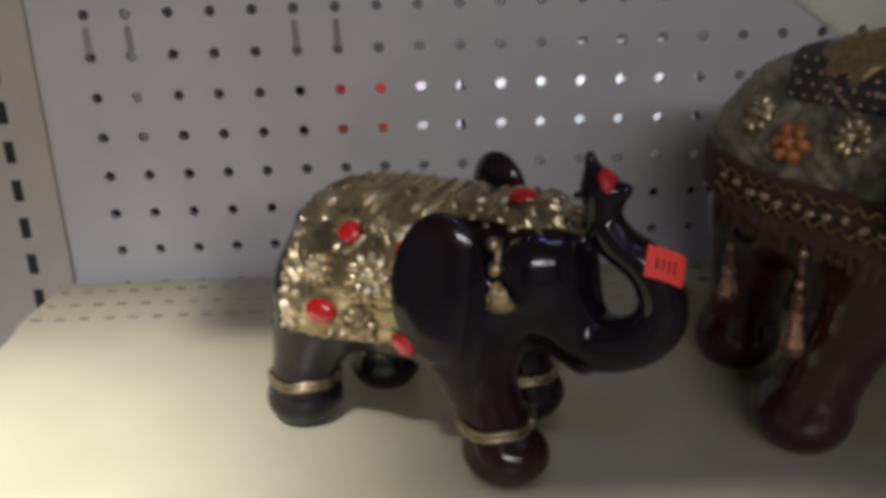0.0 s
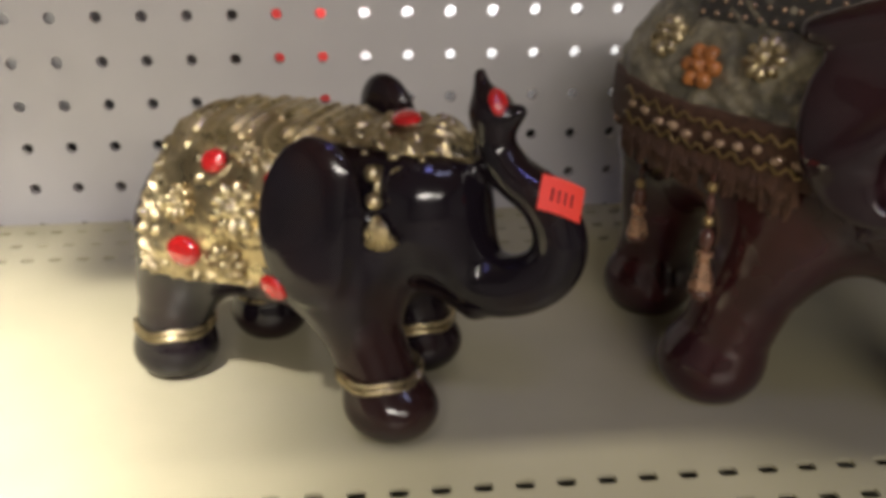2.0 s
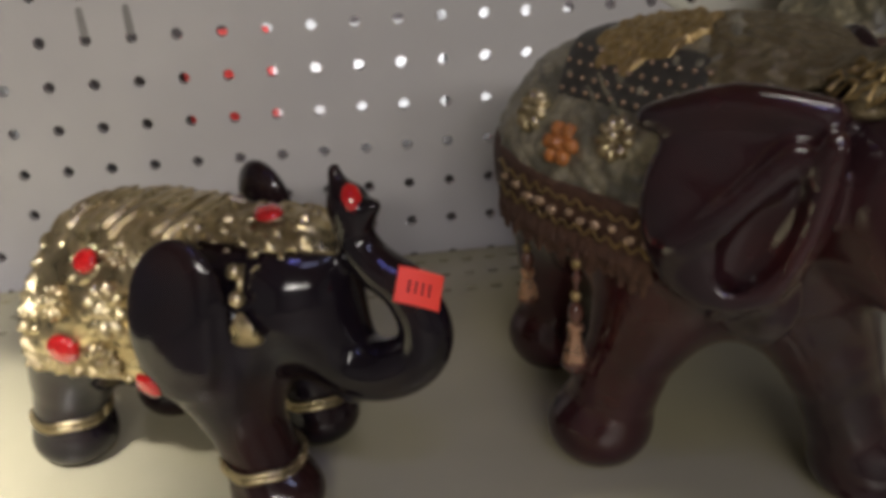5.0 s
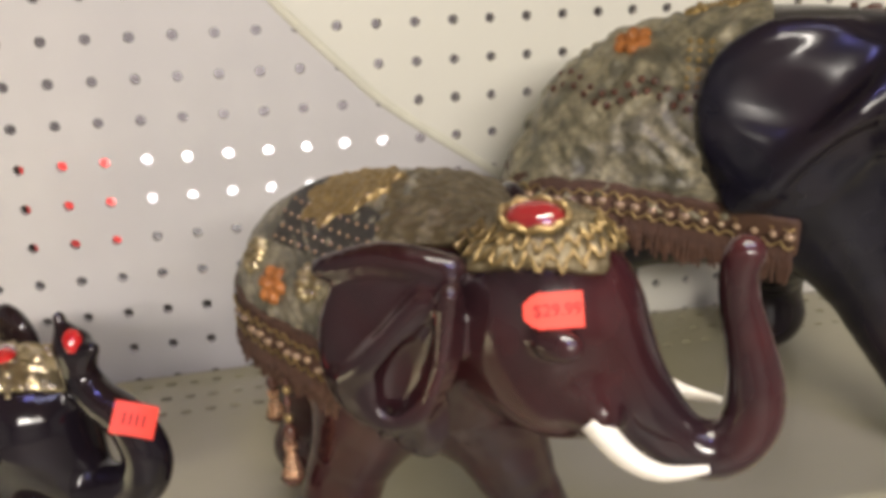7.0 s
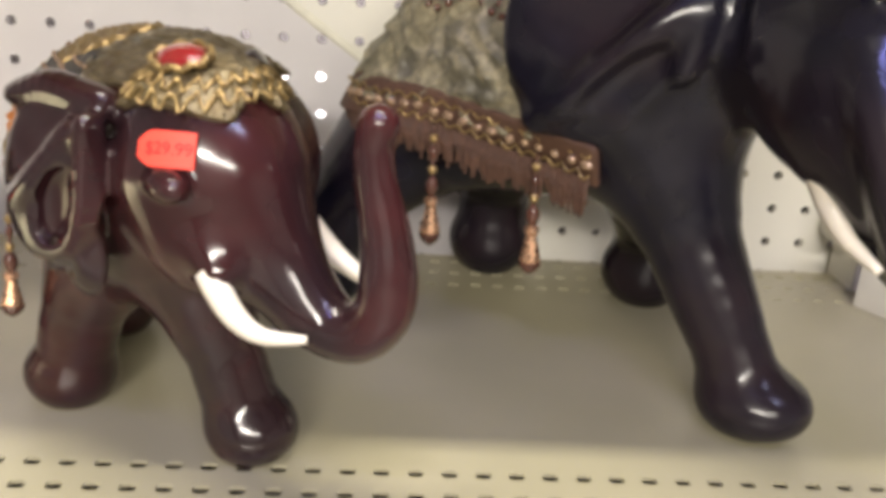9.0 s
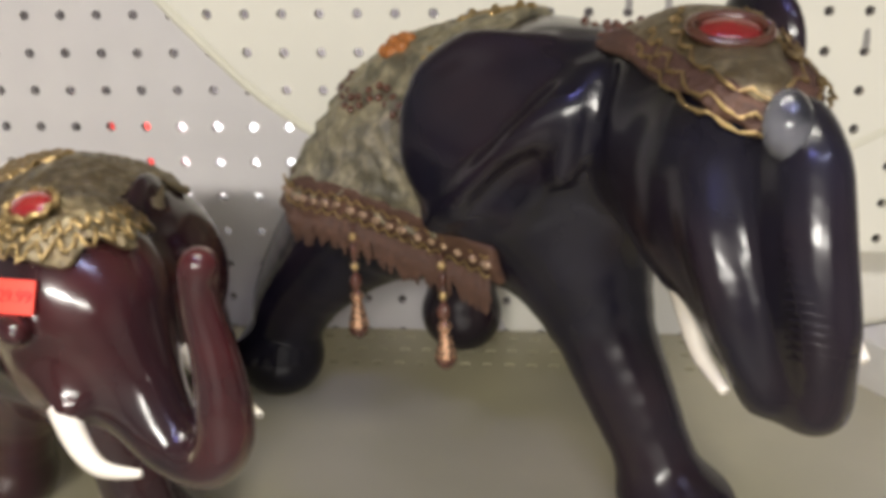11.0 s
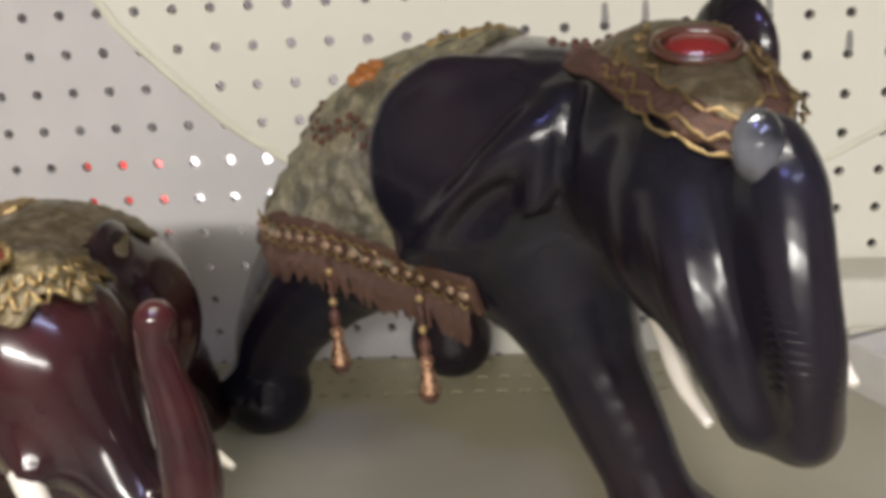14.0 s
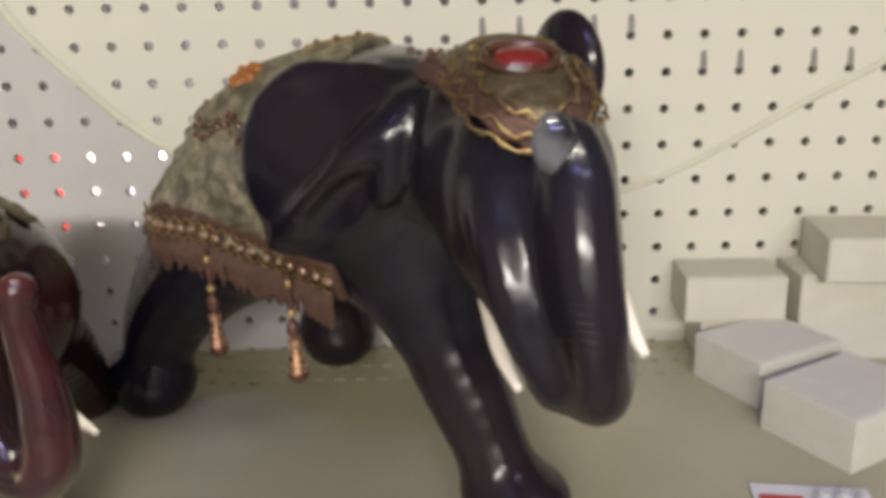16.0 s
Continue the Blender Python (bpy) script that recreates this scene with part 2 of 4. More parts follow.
def field(prims, P):
    """The blended distance to a list of solids; each is worked out only near itself."""
    f = np.full(P.shape[:-1], 0.06, np.float32)
    gridlike = P.ndim == 4
    for kind, k, *args in prims:
        sl = (slice(None),) * 3 if gridlike else slice(None)
        if gridlike:
            a, b = box_of(kind, args)
            ax = (P[:, 0, 0, 0], P[0, :, 0, 1], P[0, 0, :, 2])
            sl = tuple(slice(int(np.searchsorted(ax[i], a[i] - 0.042)), int(np.searchsorted(ax[i], b[i] + 0.042))) for i in range(3))
            if any(q.stop <= q.start for q in sl):
                continue
        d = one(kind, args, P[sl])
        f[sl] = -smin(-f[sl], d, k) if kind.startswith("cut") else smin(f[sl], d, k)
    return f


def grid(lo, hi, h):
    ax = [np.arange(lo[i], hi[i] + h, h, dtype=np.float32) for i in range(3)]
    return np.stack(np.meshgrid(*ax, indexing="ij"), -1)


def skin(F, lo, h):
    """Vertices and quads of the surface where F is zero (surface nets)."""
    F = np.where(F == 0, 1e-7, F)
    n = np.array(F.shape)
    corners = [(i, j, k) for i in (0, 1) for j in (0, 1) for k in (0, 1)]
    V = [F[c[0]:n[0] - 1 + c[0], c[1]:n[1] - 1 + c[1], c[2]:n[2] - 1 + c[2]] for c in corners]
    inside = np.stack([v < 0 for v in V]).sum(0)
    active = (inside > 0) & (inside < 8)
    idx = -np.ones(active.shape, np.int64)
    cells = np.argwhere(active)
    idx[active] = np.arange(len(cells))
    vals = np.stack([v[active] for v in V], 1)
    total, count = np.zeros((len(cells), 3)), np.zeros(len(cells))
    for a in range(8):
        for b in range(a + 1, 8):
            ca, cb = np.array(corners[a]), np.array(corners[b])
            if np.abs(ca - cb).sum() != 1:
                continue
            cross = (vals[:, a] < 0) != (vals[:, b] < 0)
            t = vals[:, a] / (vals[:, a] - vals[:, b] + 1e-12)
            total[cross] += ca + t[cross, None] * (cb - ca)
            count[cross] += 1
    verts = (cells + total / count[:, None]) * h + np.array(lo)
    quads = []
    for ax in range(3):
        sl0, sl1 = [slice(None)] * 3, [slice(None)] * 3
        sl0[ax], sl1[ax] = slice(0, n[ax] - 1), slice(1, n[ax])
        A, B = F[tuple(sl0)] < 0, F[tuple(sl1)] < 0
        u, w = [(1, 2), (2, 0), (0, 1)][ax]
        e = np.argwhere(A != B)
        e = e[(e[:, u] > 0) & (e[:, w] > 0) & (e[:, u] < n[u] - 1) & (e[:, w] < n[w] - 1)]
        flip = A[tuple(e.T)]
        o = []
        for du, dw in ((0, 0), (1, 0), (1, 1), (0, 1)):
            c = e.copy()
            c[:, u] -= du
            c[:, w] -= dw
            o.append(idx[tuple(c.T)])
        q = np.stack(o, 1)
        q[~flip] = q[~flip][:, ::-1]
        quads.append(q)
    return verts, np.concatenate(quads)


def from_skin(bm, verts, quads, mi=0):
    vs = [bm.verts.new(v) for v in verts]
    for q in quads:
        try:
            fc = bm.faces.new([vs[i] for i in q])
            fc.material_index, fc.smooth = mi, True
        except ValueError:
            pass


def skin_bm(F, lo, h, mi=0, bm=None):
    bm = bm or bmesh.new()
    v, q = skin(F, lo, h)
    from_skin(bm, v, q, mi)
    return bm


def touch(prims, x, z, y0=-0.2, out=0.0, side=-1):
    """The y at which the near flank of a form lies, for a given x and z."""
    ys = np.linspace(side * 0.16, 0.16 * -side, 1200, dtype=np.float32)
    P = np.stack([np.full_like(ys, x), ys, np.full_like(ys, z)], -1)
    f = field(prims, P) - out
    k = np.argmax(f < 0)
    return float(ys[k]) if f[k] < 0 else None


def slope(prims, p):
    """The outward direction of a form at p."""
    e = 0.0008
    P = np.array([[p[0] + e, p[1], p[2]], [p[0] - e, p[1], p[2]], [p[0], p[1] + e, p[2]], [p[0], p[1] - e, p[2]], [p[0], p[1], p[2] + e], [p[0], p[1], p[2] - e]], np.float32)
    f = field(prims, P)
    return Vector((f[0] - f[1], f[2] - f[3], f[4] - f[5])).normalized()


def settle(prims, p, out=0.0):
    """Moves p on to the skin of a form."""
    p = Vector(p)
    for _ in range(6):
        n = slope(prims, p)
        d = float(field(prims, np.array([p], np.float32))[0]) - out
        p = p - n * d
    return p, slope(prims, p)


def face_to(p, n, up=(0, 0, 1)):
    """A pose at p whose z axis is n and whose y axis is as near to up as can be."""
    n = Vector(n).normalized()
    x = Vector(up).cross(n).normalized()
    y = n.cross(x)
    m = Matrix((x, y, n)).transposed().to_4x4()
    m.translation = p
    return m


def set_mat(bm, start, mi, smooth=True):
    bm.faces.ensure_lookup_table()
    for f in list(bm.faces)[start:]:
        f.material_index, f.smooth = mi, smooth


# ---- the shop bay: pegboard, upright, shelf ----
PITCH = 0.0254


def sheet(us, vs, ru, rv, n, to, depth, power=2.0):
    """A plate of cells, each with one hole; to(u, v, d) gives the place of a point d behind the face."""
    du, dv = us[1] - us[0], vs[1] - vs[0]
    verts, faces = [], []
    ring = []
    for k in range(n):
        a = 2 * math.pi * (k + 0.5) / n
        c, s = math.cos(a), math.sin(a)
        q = max(abs(c), abs(s))
        sc = (abs(c) ** power + abs(s) ** power) ** (-1 / power)
        ring.append(((c / q * du / 2, s / q * dv / 2), (c * sc * ru, s * sc * rv)))
    corner = {}
    for u in us:
        for v in vs:
            b = len(verts)
            for d in (0, depth):
                for o, i in ring:
                    verts.append(to(u + o[0], v + o[1], d))
                    verts.append(to(u + i[0], v + i[1], d))
            for k in range(n):
                j = (k + 1) % n
                faces.append((b + 2 * k, b + 2 * j, b + 2 * j + 1, b + 2 * k + 1))
                faces.append((b + 2 * k + 1, b + 2 * j + 1, b + 2 * n + 2 * j + 1, b + 2 * n + 2 * k + 1))
                faces.append((b + 2 * n + 2 * k + 1, b + 2 * n + 2 * j + 1, b + 2 * n + 2 * j, b + 2 * n + 2 * k))
            # the cell's four corners, which the ring leaves open
            for d in (0, depth):
                for sx, sy in ((1, 1), (-1, 1), (-1, -1), (1, -1)):
                    near = [k for k in range(n) if ring[k][0][0] * sx > 0 and ring[k][0][1] * sy > 0]
                    px = [k for k in near if abs(abs(ring[k][0][0]) - du / 2) < 1e-7]
                    py = [k for k in near if abs(abs(ring[k][0][1]) - dv / 2) < 1e-7]
                    if not px or not py:
                        continue
                    k1 = max(px, key=lambda k: abs(ring[k][0][1]))
                    k2 = max(py, key=lambda k: abs(ring[k][0][0]))
                    if k1 == k2:
                        continue
                    base = b + (2 * n if d else 0)
                    verts.append(to(u + sx * du / 2, v + sy * dv / 2, d))
                    faces.append((base + 2 * k1, len(verts) - 1, base + 2 * k2))
    return verts, faces


def raw_ob(name, chunks, mats, parent=None, smooth=False):
    """One object out of (vertices, faces, material index) chunks."""
    V, Fs, M = [], [], []
    for v, f, mi in chunks:
        b = len(V)
        V += [tuple(p) for p in v]
        Fs += [tuple(int(i) + b for i in q) for q in f]
        M += [mi] * len(f)
    me = bpy.data.meshes.new(name)
    me.from_pydata(V, [], Fs)
    for m in mats:
        me.materials.append(m)
    me.polygons.foreach_set("material_index", M)
    if smooth:
        me.polygons.foreach_set("use_smooth", [True] * len(Fs))
    if len(V) > 2000:
        bm = bmesh.new()
        bm.from_mesh(me)
        bmesh.ops.remove_doubles(bm, verts=bm.verts, dist=2e-5)
        bm.to_mesh(me)
        bm.free()
    me.update()
    ob = new(name, me)
    if parent:
        ob.parent = parent
    return ob


def slab(x0, x1, y0, y1, z0, z1):
    v = [(x, y, z) for x in (x0, x1) for y in (y0, y1) for z in (z0, z1)]
    return v, [(0, 1, 3, 2), (4, 6, 7, 5), (0, 4, 5, 1), (2, 3, 7, 6), (0, 2, 6, 4), (1, 5, 7, 3)]


COLS, ROWSN = range(-8, 40), range(0, 21)
pu = [c * PITCH for c in COLS]
pv = [0.005 + r * PITCH for r in ROWSN]
bv, bf = sheet(pu, pv, 0.0033, 0.0033, 16, lambda u, v, d: (u, d, v), 0.005)
left, right, low, high = pu[0] - PITCH / 2, pu[-1] + PITCH / 2, pv[0] - PITCH / 2, pv[-1] + PITCH / 2
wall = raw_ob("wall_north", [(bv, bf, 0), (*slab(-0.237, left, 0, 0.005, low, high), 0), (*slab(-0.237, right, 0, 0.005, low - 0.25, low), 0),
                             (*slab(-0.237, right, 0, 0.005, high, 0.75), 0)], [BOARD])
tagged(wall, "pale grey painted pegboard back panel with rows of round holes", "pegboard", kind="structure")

# rubbed marks above some of the holes, left by hooks
for c, r in ((-8, 6), (-7, 6), (-3, 6), (-2, 6), (19, 9), (20, 9), (22, 9), (23, 9), (25, 8), (26, 8), (28, 8), (29, 8)):
    long = 0.012 if r == 6 else 0.008
    bm = bmesh.new()
    n = 10
    ring = [bm.verts.new((c * PITCH + 0.0026 * math.cos(a) * (0.8 if math.sin(a) > 0 else 1), -0.0004, 0.005 + r * PITCH + 0.004 + (long if math.sin(a) > 0 else 0) + 0.0026 * math.sin(a)))
            for a in [2 * math.pi * k / n for k in range(n)]]
    fc = bm.faces.new(ring)
    ex = bmesh.ops.extrude_face_region(bm, geom=[fc])
    bmesh.ops.translate(bm, verts=[g for g in ex["geom"] if isinstance(g, bmesh.types.BMVert)], vec=(0, 0.0003, 0))
    bmesh.ops.recalc_face_normals(bm, faces=bm.faces)
    tagged(mesh_ob("hook_scuff", bm, SCUFF, wall), kind="structure")

# slotted upright at the bay's end
up = raw_ob("trim_upright", [(*slab(-0.247, -0.2372, -0.004, 0.02, -0.25, 0.75), 0), (*slab(-0.34, -0.2475, -0.0015, 0.02, -0.25, 0.75), 0)], [STEEL])
tagged(up, "beige enamelled steel upright with a column of slots", "upright", kind="structure")
for k in range(-2, 20):
    bm = box_bm(-0.266, -0.2595, -0.0019, 0.0, 0.0165 + k * PITCH, 0.0165 + k * PITCH + 0.0145, 0.0008)
    mesh_ob("slot", bm, HOLE, up)

# shelf with perforated strips along its back and front
sx = [-0.2365 + 0.0147 * k for k in range(82)]
yb = [-0.0665, -0.0455, -0.0245]
yf = [-0.3165, -0.300, -0.2835]
v1, f1 = sheet(sx, yb, 0.0034, 0.0022, 12, lambda u, v, d: (u + (v + 0.045) * 0.08, v, SZ - d), 0.0015, 5)
v2, f2 = sheet(sx, yf, 0.0034, 0.0026, 12, lambda u, v, d: (u, v, SZ - d), 0.0015, 5)
xa, xb = sx[0] - 0.00735, sx[-1] + 0.00735
# the last slab is an added sheet, closing the slots in that darker colour
shelf = raw_ob("shelf", [(v1, f1, 0), (v2, f2, 0), (*slab(xa, xb, yf[-1] + 0.00825, yb[0] - 0.0105, SZ - 0.0015, SZ), 0),
                         (*slab(xa, xb, yb[-1] + 0.0105, yb[-1] + 0.0135, SZ - 0.02, SZ), 0), (*slab(xa, xb, -0.345, yf[0] - 0.00825, SZ - 0.0015, SZ), 0),
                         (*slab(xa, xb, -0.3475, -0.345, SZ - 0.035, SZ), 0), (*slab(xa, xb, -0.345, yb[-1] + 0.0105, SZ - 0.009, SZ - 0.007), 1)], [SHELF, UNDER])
tagged(shelf, "cream enamelled steel shelf with perforated strips", "shelf", kind="structure")


# a pale strip that sags along the board in a wide V
def strip(name, pts, w, label):
    line = bezier(pts, 14)
    bm = bmesh.new()
    rows = []
    for i, p in enumerate(line):
        d = (line[min(i + 1, len(line) - 1)] - line[max(i - 1, 0)]).normalized()
        s = Vector((-d.z, 0, d.x))
        rows.append([bm.verts.new(p + s * o + Vector((0, y, 0))) for o, y in ((-w, -0.0006), (-w * 0.5, -0.0022), (w * 0.5, -0.0022), (w, -0.0006))])
    for a, b in zip(rows, rows[1:]):
        for k in range(3):
            bm.faces.new((a[k], a[k + 1], b[k + 1], b[k]))
    bmesh.ops.recalc_face_normals(bm, faces=bm.faces)
    return tagged(mesh_ob(name, bm, CORD, smooth=True), label, "strip")


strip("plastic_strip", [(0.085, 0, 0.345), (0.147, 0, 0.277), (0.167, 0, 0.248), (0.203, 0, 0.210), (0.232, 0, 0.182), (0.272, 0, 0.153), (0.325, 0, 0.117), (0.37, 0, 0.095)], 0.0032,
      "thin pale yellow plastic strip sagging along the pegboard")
strip("plastic_strip", [(0.45, 0, 0.085), (0.52, 0, 0.100), (0.578, 0, 0.123), (0.627, 0, 0.142), (0.703, 0, 0.183), (0.767, 0, 0.216), (0.85, 0, 0.262)], 0.0026,
      "thin pale grey plastic strip rising along the pegboard")


# ---- figures ----
def figure(name, prims, at, yaw, lo, hi, h, mats, label, extras=()):
    """One moulded figure: a blended body standing flat on its feet, with what is moulded on to it."""
    P = grid(lo, hi, h)
    F = field(prims, P)
    F = np.maximum(F, -P[..., 2])
    bm = skin_bm(F, lo, h)
    for fn, mi in extras:
        start = len(bm.faces)
        fn(bm)
        set_mat(bm, start, mi)
    ob = mesh_ob(name, bm, mats)
    ob.matrix_world = pose(at[0], at[1], SZ, 0, 0, yaw)
    return tagged(ob, label, "figurine", "elephant figurines")


def shell(name, prims, region, thick, lo, hi, h, material, parent, label="", relief=None, inner=0.0015):
    """A cloth or plate that hugs a form where region(P) is below zero."""
    P = grid(lo, hi, h)
    f = field(prims, P)
    t = thick + (relief(P) if relief else 0)
    F = np.maximum(np.maximum(f - t, -(f + inner)), region(P))
    return part(name, skin_bm(F, lo, h), material, parent, label)


def empty_at(name, at, yaw):
    ob = new(name)
    ob.matrix_world = pose(at[0], at[1], SZ, 0, 0, yaw)
    return ob


def gem_bm(m, rx, ry, rz):
    bm = bmesh.new()
    prof = [(1.0, 0.0), (1.0, 0.25), (0.82, 0.62), (0.5, 0.88), (0.0001, 1.0)]
    n = 14
    rings = [[bm.verts.new(m @ Vector((r * rx * math.cos(2 * math.pi * k / n), r * ry * math.sin(2 * math.pi * k / n), z * rz))) for k in range(n)] for r, z in prof]
    for a, b in zip(rings, rings[1:]):
        for k in range(n):
            bm.faces.new((a[k], a[(k + 1) % n], b[(k + 1) % n], b[k]))
    return bm


def flower_bm(m, r, petals=6):
    """A pressed flower: one sheet whose rim is lobed, with ridged petals and a raised heart."""
    bm = bmesh.new()
    n, rings = petals * 6, []
    for t in (0.06, 0.20, 0.30, 0.42, 0.60, 0.80, 0.94, 1.0, 1.0):
        ring = []
        for k in range(n):
            a = 2 * math.pi * k / n
            lobe = abs(math.cos(petals * a / 2)) ** 0.6
            rad = r * t * (1 if t < 0.4 else 1 - 0.38 * (1 - lobe) * (t - 0.3) / 0.7)
            z = r * (0.42 * math.sqrt(max(0, 1 - (t / 0.30) ** 2)) + 0.14 if t < 0.28 else (0.10 + 0.26 * lobe * math.sin(math.pi * min(1, (t - 0.25) / 0.78))))
            ring.append(bm.verts.new(m @ Vector((rad * math.cos(a), rad * math.sin(a), z if len(rings) < 8 else -0.0015))))
        rings.append(ring)
    for p, q in zip(rings, rings[1:]):
        for k in range(n):
            bm.faces.new((p[k], p[(k + 1) % n], q[(k + 1) % n], q[k]))
    bm.faces.new(rings[0])
    bmesh.ops.recalc_face_normals(bm, faces=bm.faces)
    return bm


def inward(prims, c, ang, z, out):
    """The point of a form's skin met on the way in towards an upright axis at c."""
    ds = np.linspace(0.12, 0.0, 500, dtype=np.float32)
    P = np.stack([c[0] + ds * math.cos(ang), c[1] + ds * math.sin(ang), np.full_like(ds, z)], -1)
    f = field(prims, P) - out
    k = int(np.argmax(f < 0))
    return Vector([float(v) for v in P[k]]) if f[k] < 0 else None


def hem_chain(root, prims, c, angs, zfun, out, wave, thick):
    """A twisted gold chain laid round a form."""
    pts = []
    for i, ang in enumerate(angs):
        p = inward(prims, c, ang, zfun(ang) + wave * math.sin(i * 1.05) + 0.4 * wave * math.sin(i * 2.3), out + 0.0007 * math.sin(i * 2.1))
        if p is not None and (not pts or (p - pts[-1]).length < 0.012):
            pts.append(p)
    if len(pts) > 4:
        bm = bmesh.new()
        tube(bm, pts, [thick * (1 + 0.45 * math.sin(i * 1.9)) for i in range(len(pts))], 6)
        part("gold_braid", bm, GOLDTRIM, root, "twisted gold braid", True)


def tassel(name, top, bottom, yaw_at, s, label):
    """A string of beads that ends in a bell: cord, small beads, a dark bead, a copper bell with a dark foot."""
    at, yaw = yaw_at
    root = empty_at(name, at, yaw)
    top, bottom = Vector(top), Vector(bottom)
    d = bottom - top
    L = d.length
    ax = face_to(top, -d.normalized(), (0, 1, 0))
    bm = bmesh.new()
    tube(bm, [top, top + d * 0.62], 0.0009 * s, 6)
    part("cord", bm, DARKBEAD, root)
    for f, r, mt in ((0.10, 0.0020, GOLDTRIM), (0.22, 0.0017, DARKBEAD), (0.36, 0.0021, GOLDTRIM), (0.50, 0.0030, DARKBEAD)):
        bm = bmesh.new()
        ball(bm, top + d * f, (r * s, r * s, r * s * (1.1 if mt is GOLDTRIM else 1.6)), 10, 8)
        part("bead", bm, mt, root, smooth=True)
    bm = bmesh.new()
    z0 = -0.58 * L
    lathe(bm, [(0.0014 * s, z0), (0.0030 * s, z0 - 0.02 * L), (0.0032 * s, z0 - 0.06 * L), (0.0022 * s, z0 - 0.09 * L), (0.0030 * s, z0 - 0.16 * L), (0.0046 * s, z0 - 0.29 * L), (0.0047 * s, z0 - 0.31 * L)], n=10, m=ax)
    part("bell", bm, COPPER, root, "faceted copper bell bead")
    bm = bmesh.new()
    lathe(bm, [(0.0046 * s, z0 - 0.311 * L), (0.0050 * s, z0 - 0.34 * L), (0.0036 * s, z0 - 0.39 * L), (0.0010 * s, z0 - 0.43 * L)], n=12, m=ax)
    part("foot", bm, DARKBEAD, root)
    return tagged(root, label, "tassel", "beaded tassels")


def price_tag(m, w, hgt, text, label, notch=0.0):
    root = new("price_sticker")
    root.matrix_world = m
    bm = bmesh.new()
    nx = 8
    top, bot = [], []
    for k in range(nx + 1):
        x = -w / 2 + w * k / nx
        bend = -0.0014 * (2 * x / w) ** 2
        cut = notch * max(0.0, 1 - k / 1.5) if notch else 0
        top.append(bm.verts.new((x, hgt / 2 - cut, 0.0006 + bend)))
        bot.append(bm.verts.new((x, -hgt / 2 + cut, 0.0006 + bend)))
    for k in range(nx):
        bm.faces.new((bot[k], bot[k + 1], top[k + 1], top[k]))
    ex = bmesh.ops.extrude_face_region(bm, geom=list(bm.faces))
    bmesh.ops.translate(bm, verts=[g for g in ex["geom"] if isinstance(g, bmesh.types.BMVert)], vec=(0, 0, -0.0004))
    bmesh.ops.recalc_face_normals(bm, faces=bm.faces)
    part("paper", bm, TAG, root, "fluorescent red-orange paper")
    if text:
        cu = bpy.data.curves.new("price", "FONT")
        cu.body, cu.size, cu.extrude, cu.align_x, cu.align_y = text, hgt * 0.5, 0.00008, "CENTER", "CENTER"
        tmp = bpy.data.objects.new("price", cu)
        me = bpy.data.meshes.new_from_object(tmp)
        bpy.data.objects.remove(tmp)
        me.materials.append(INK)
        me.transform(Matrix.Translation((w * 0.06, 0, 0.0008)))
        for vv in me.vertices:
            vv.co.z += -0.0014 * (2 * vv.co.x / w) ** 2
        ob = new("price", me)
        ob.parent = root
    else:
        for k in range(4):
            bm = box_bm(-w * 0.28 + k * w * 0.15, -w * 0.28 + k * w * 0.15 + w * 0.05, -hgt * 0.2, hgt * 0.16, 0.0001, 0.0008)
            part("ink_bar", bm, INK, root)
    return tagged(root, label, "price sticker", "price stickers")


# -- the small figure --
AT_S, YAW_S = (-0.004, -0.1985), -28
torso_s = [("ell", 0.02, (-0.0124, 0.0020, 0.0735), (0.0550, 0.0385, 0.0400), 0, 4),
           ("ell", 0.02, (0.022, 0, 0.077), (0.034, 0.032, 0.032))]
head_s = [("ell", 0.013, (0.053, -0.003, 0.084), (0.0265, 0.026, 0.030), 0, 10)]
legs_s = [("chain", 0.014, [(-0.044, -0.014, 0.062), (-0.053, -0.018, 0.032), (-0.056, -0.0185, 0.012)], [0.023, 0.0152, 0.0150]),
          ("ell", 0.005, (-0.056, -0.0185, 0.0105), (0.0180, 0.0170, 0.0125)),
          ("chain", 0.014, [(-0.032, 0.020, 0.060), (-0.036, 0.026, 0.030), (-0.038, 0.027, 0.010)], [0.021, 0.0145, 0.0150]),
          ("ell", 0.005, (-0.038, 0.027, 0.010), (0.0180, 0.0165, 0.0125)),
          ("chain", 0.016, [(0.026, -0.020, 0.064), (0.038, -0.023, 0.036), (0.047, -0.025, 0.014)], [0.021, 0.0142, 0.0140]),
          ("ell", 0.005, (0.0495, -0.0260, 0.0110), (0.0185, 0.0165, 0.0135)),
          ("chain", 0.014, [(0.026, 0.020, 0.060), (0.034, 0.025, 0.034), (0.038, 0.027, 0.010)], [0.022, 0.014, 0.0145]),
          ("ell", 0.005, (0.039, 0.027, 0.010), (0.0175, 0.0165, 0.0125))]
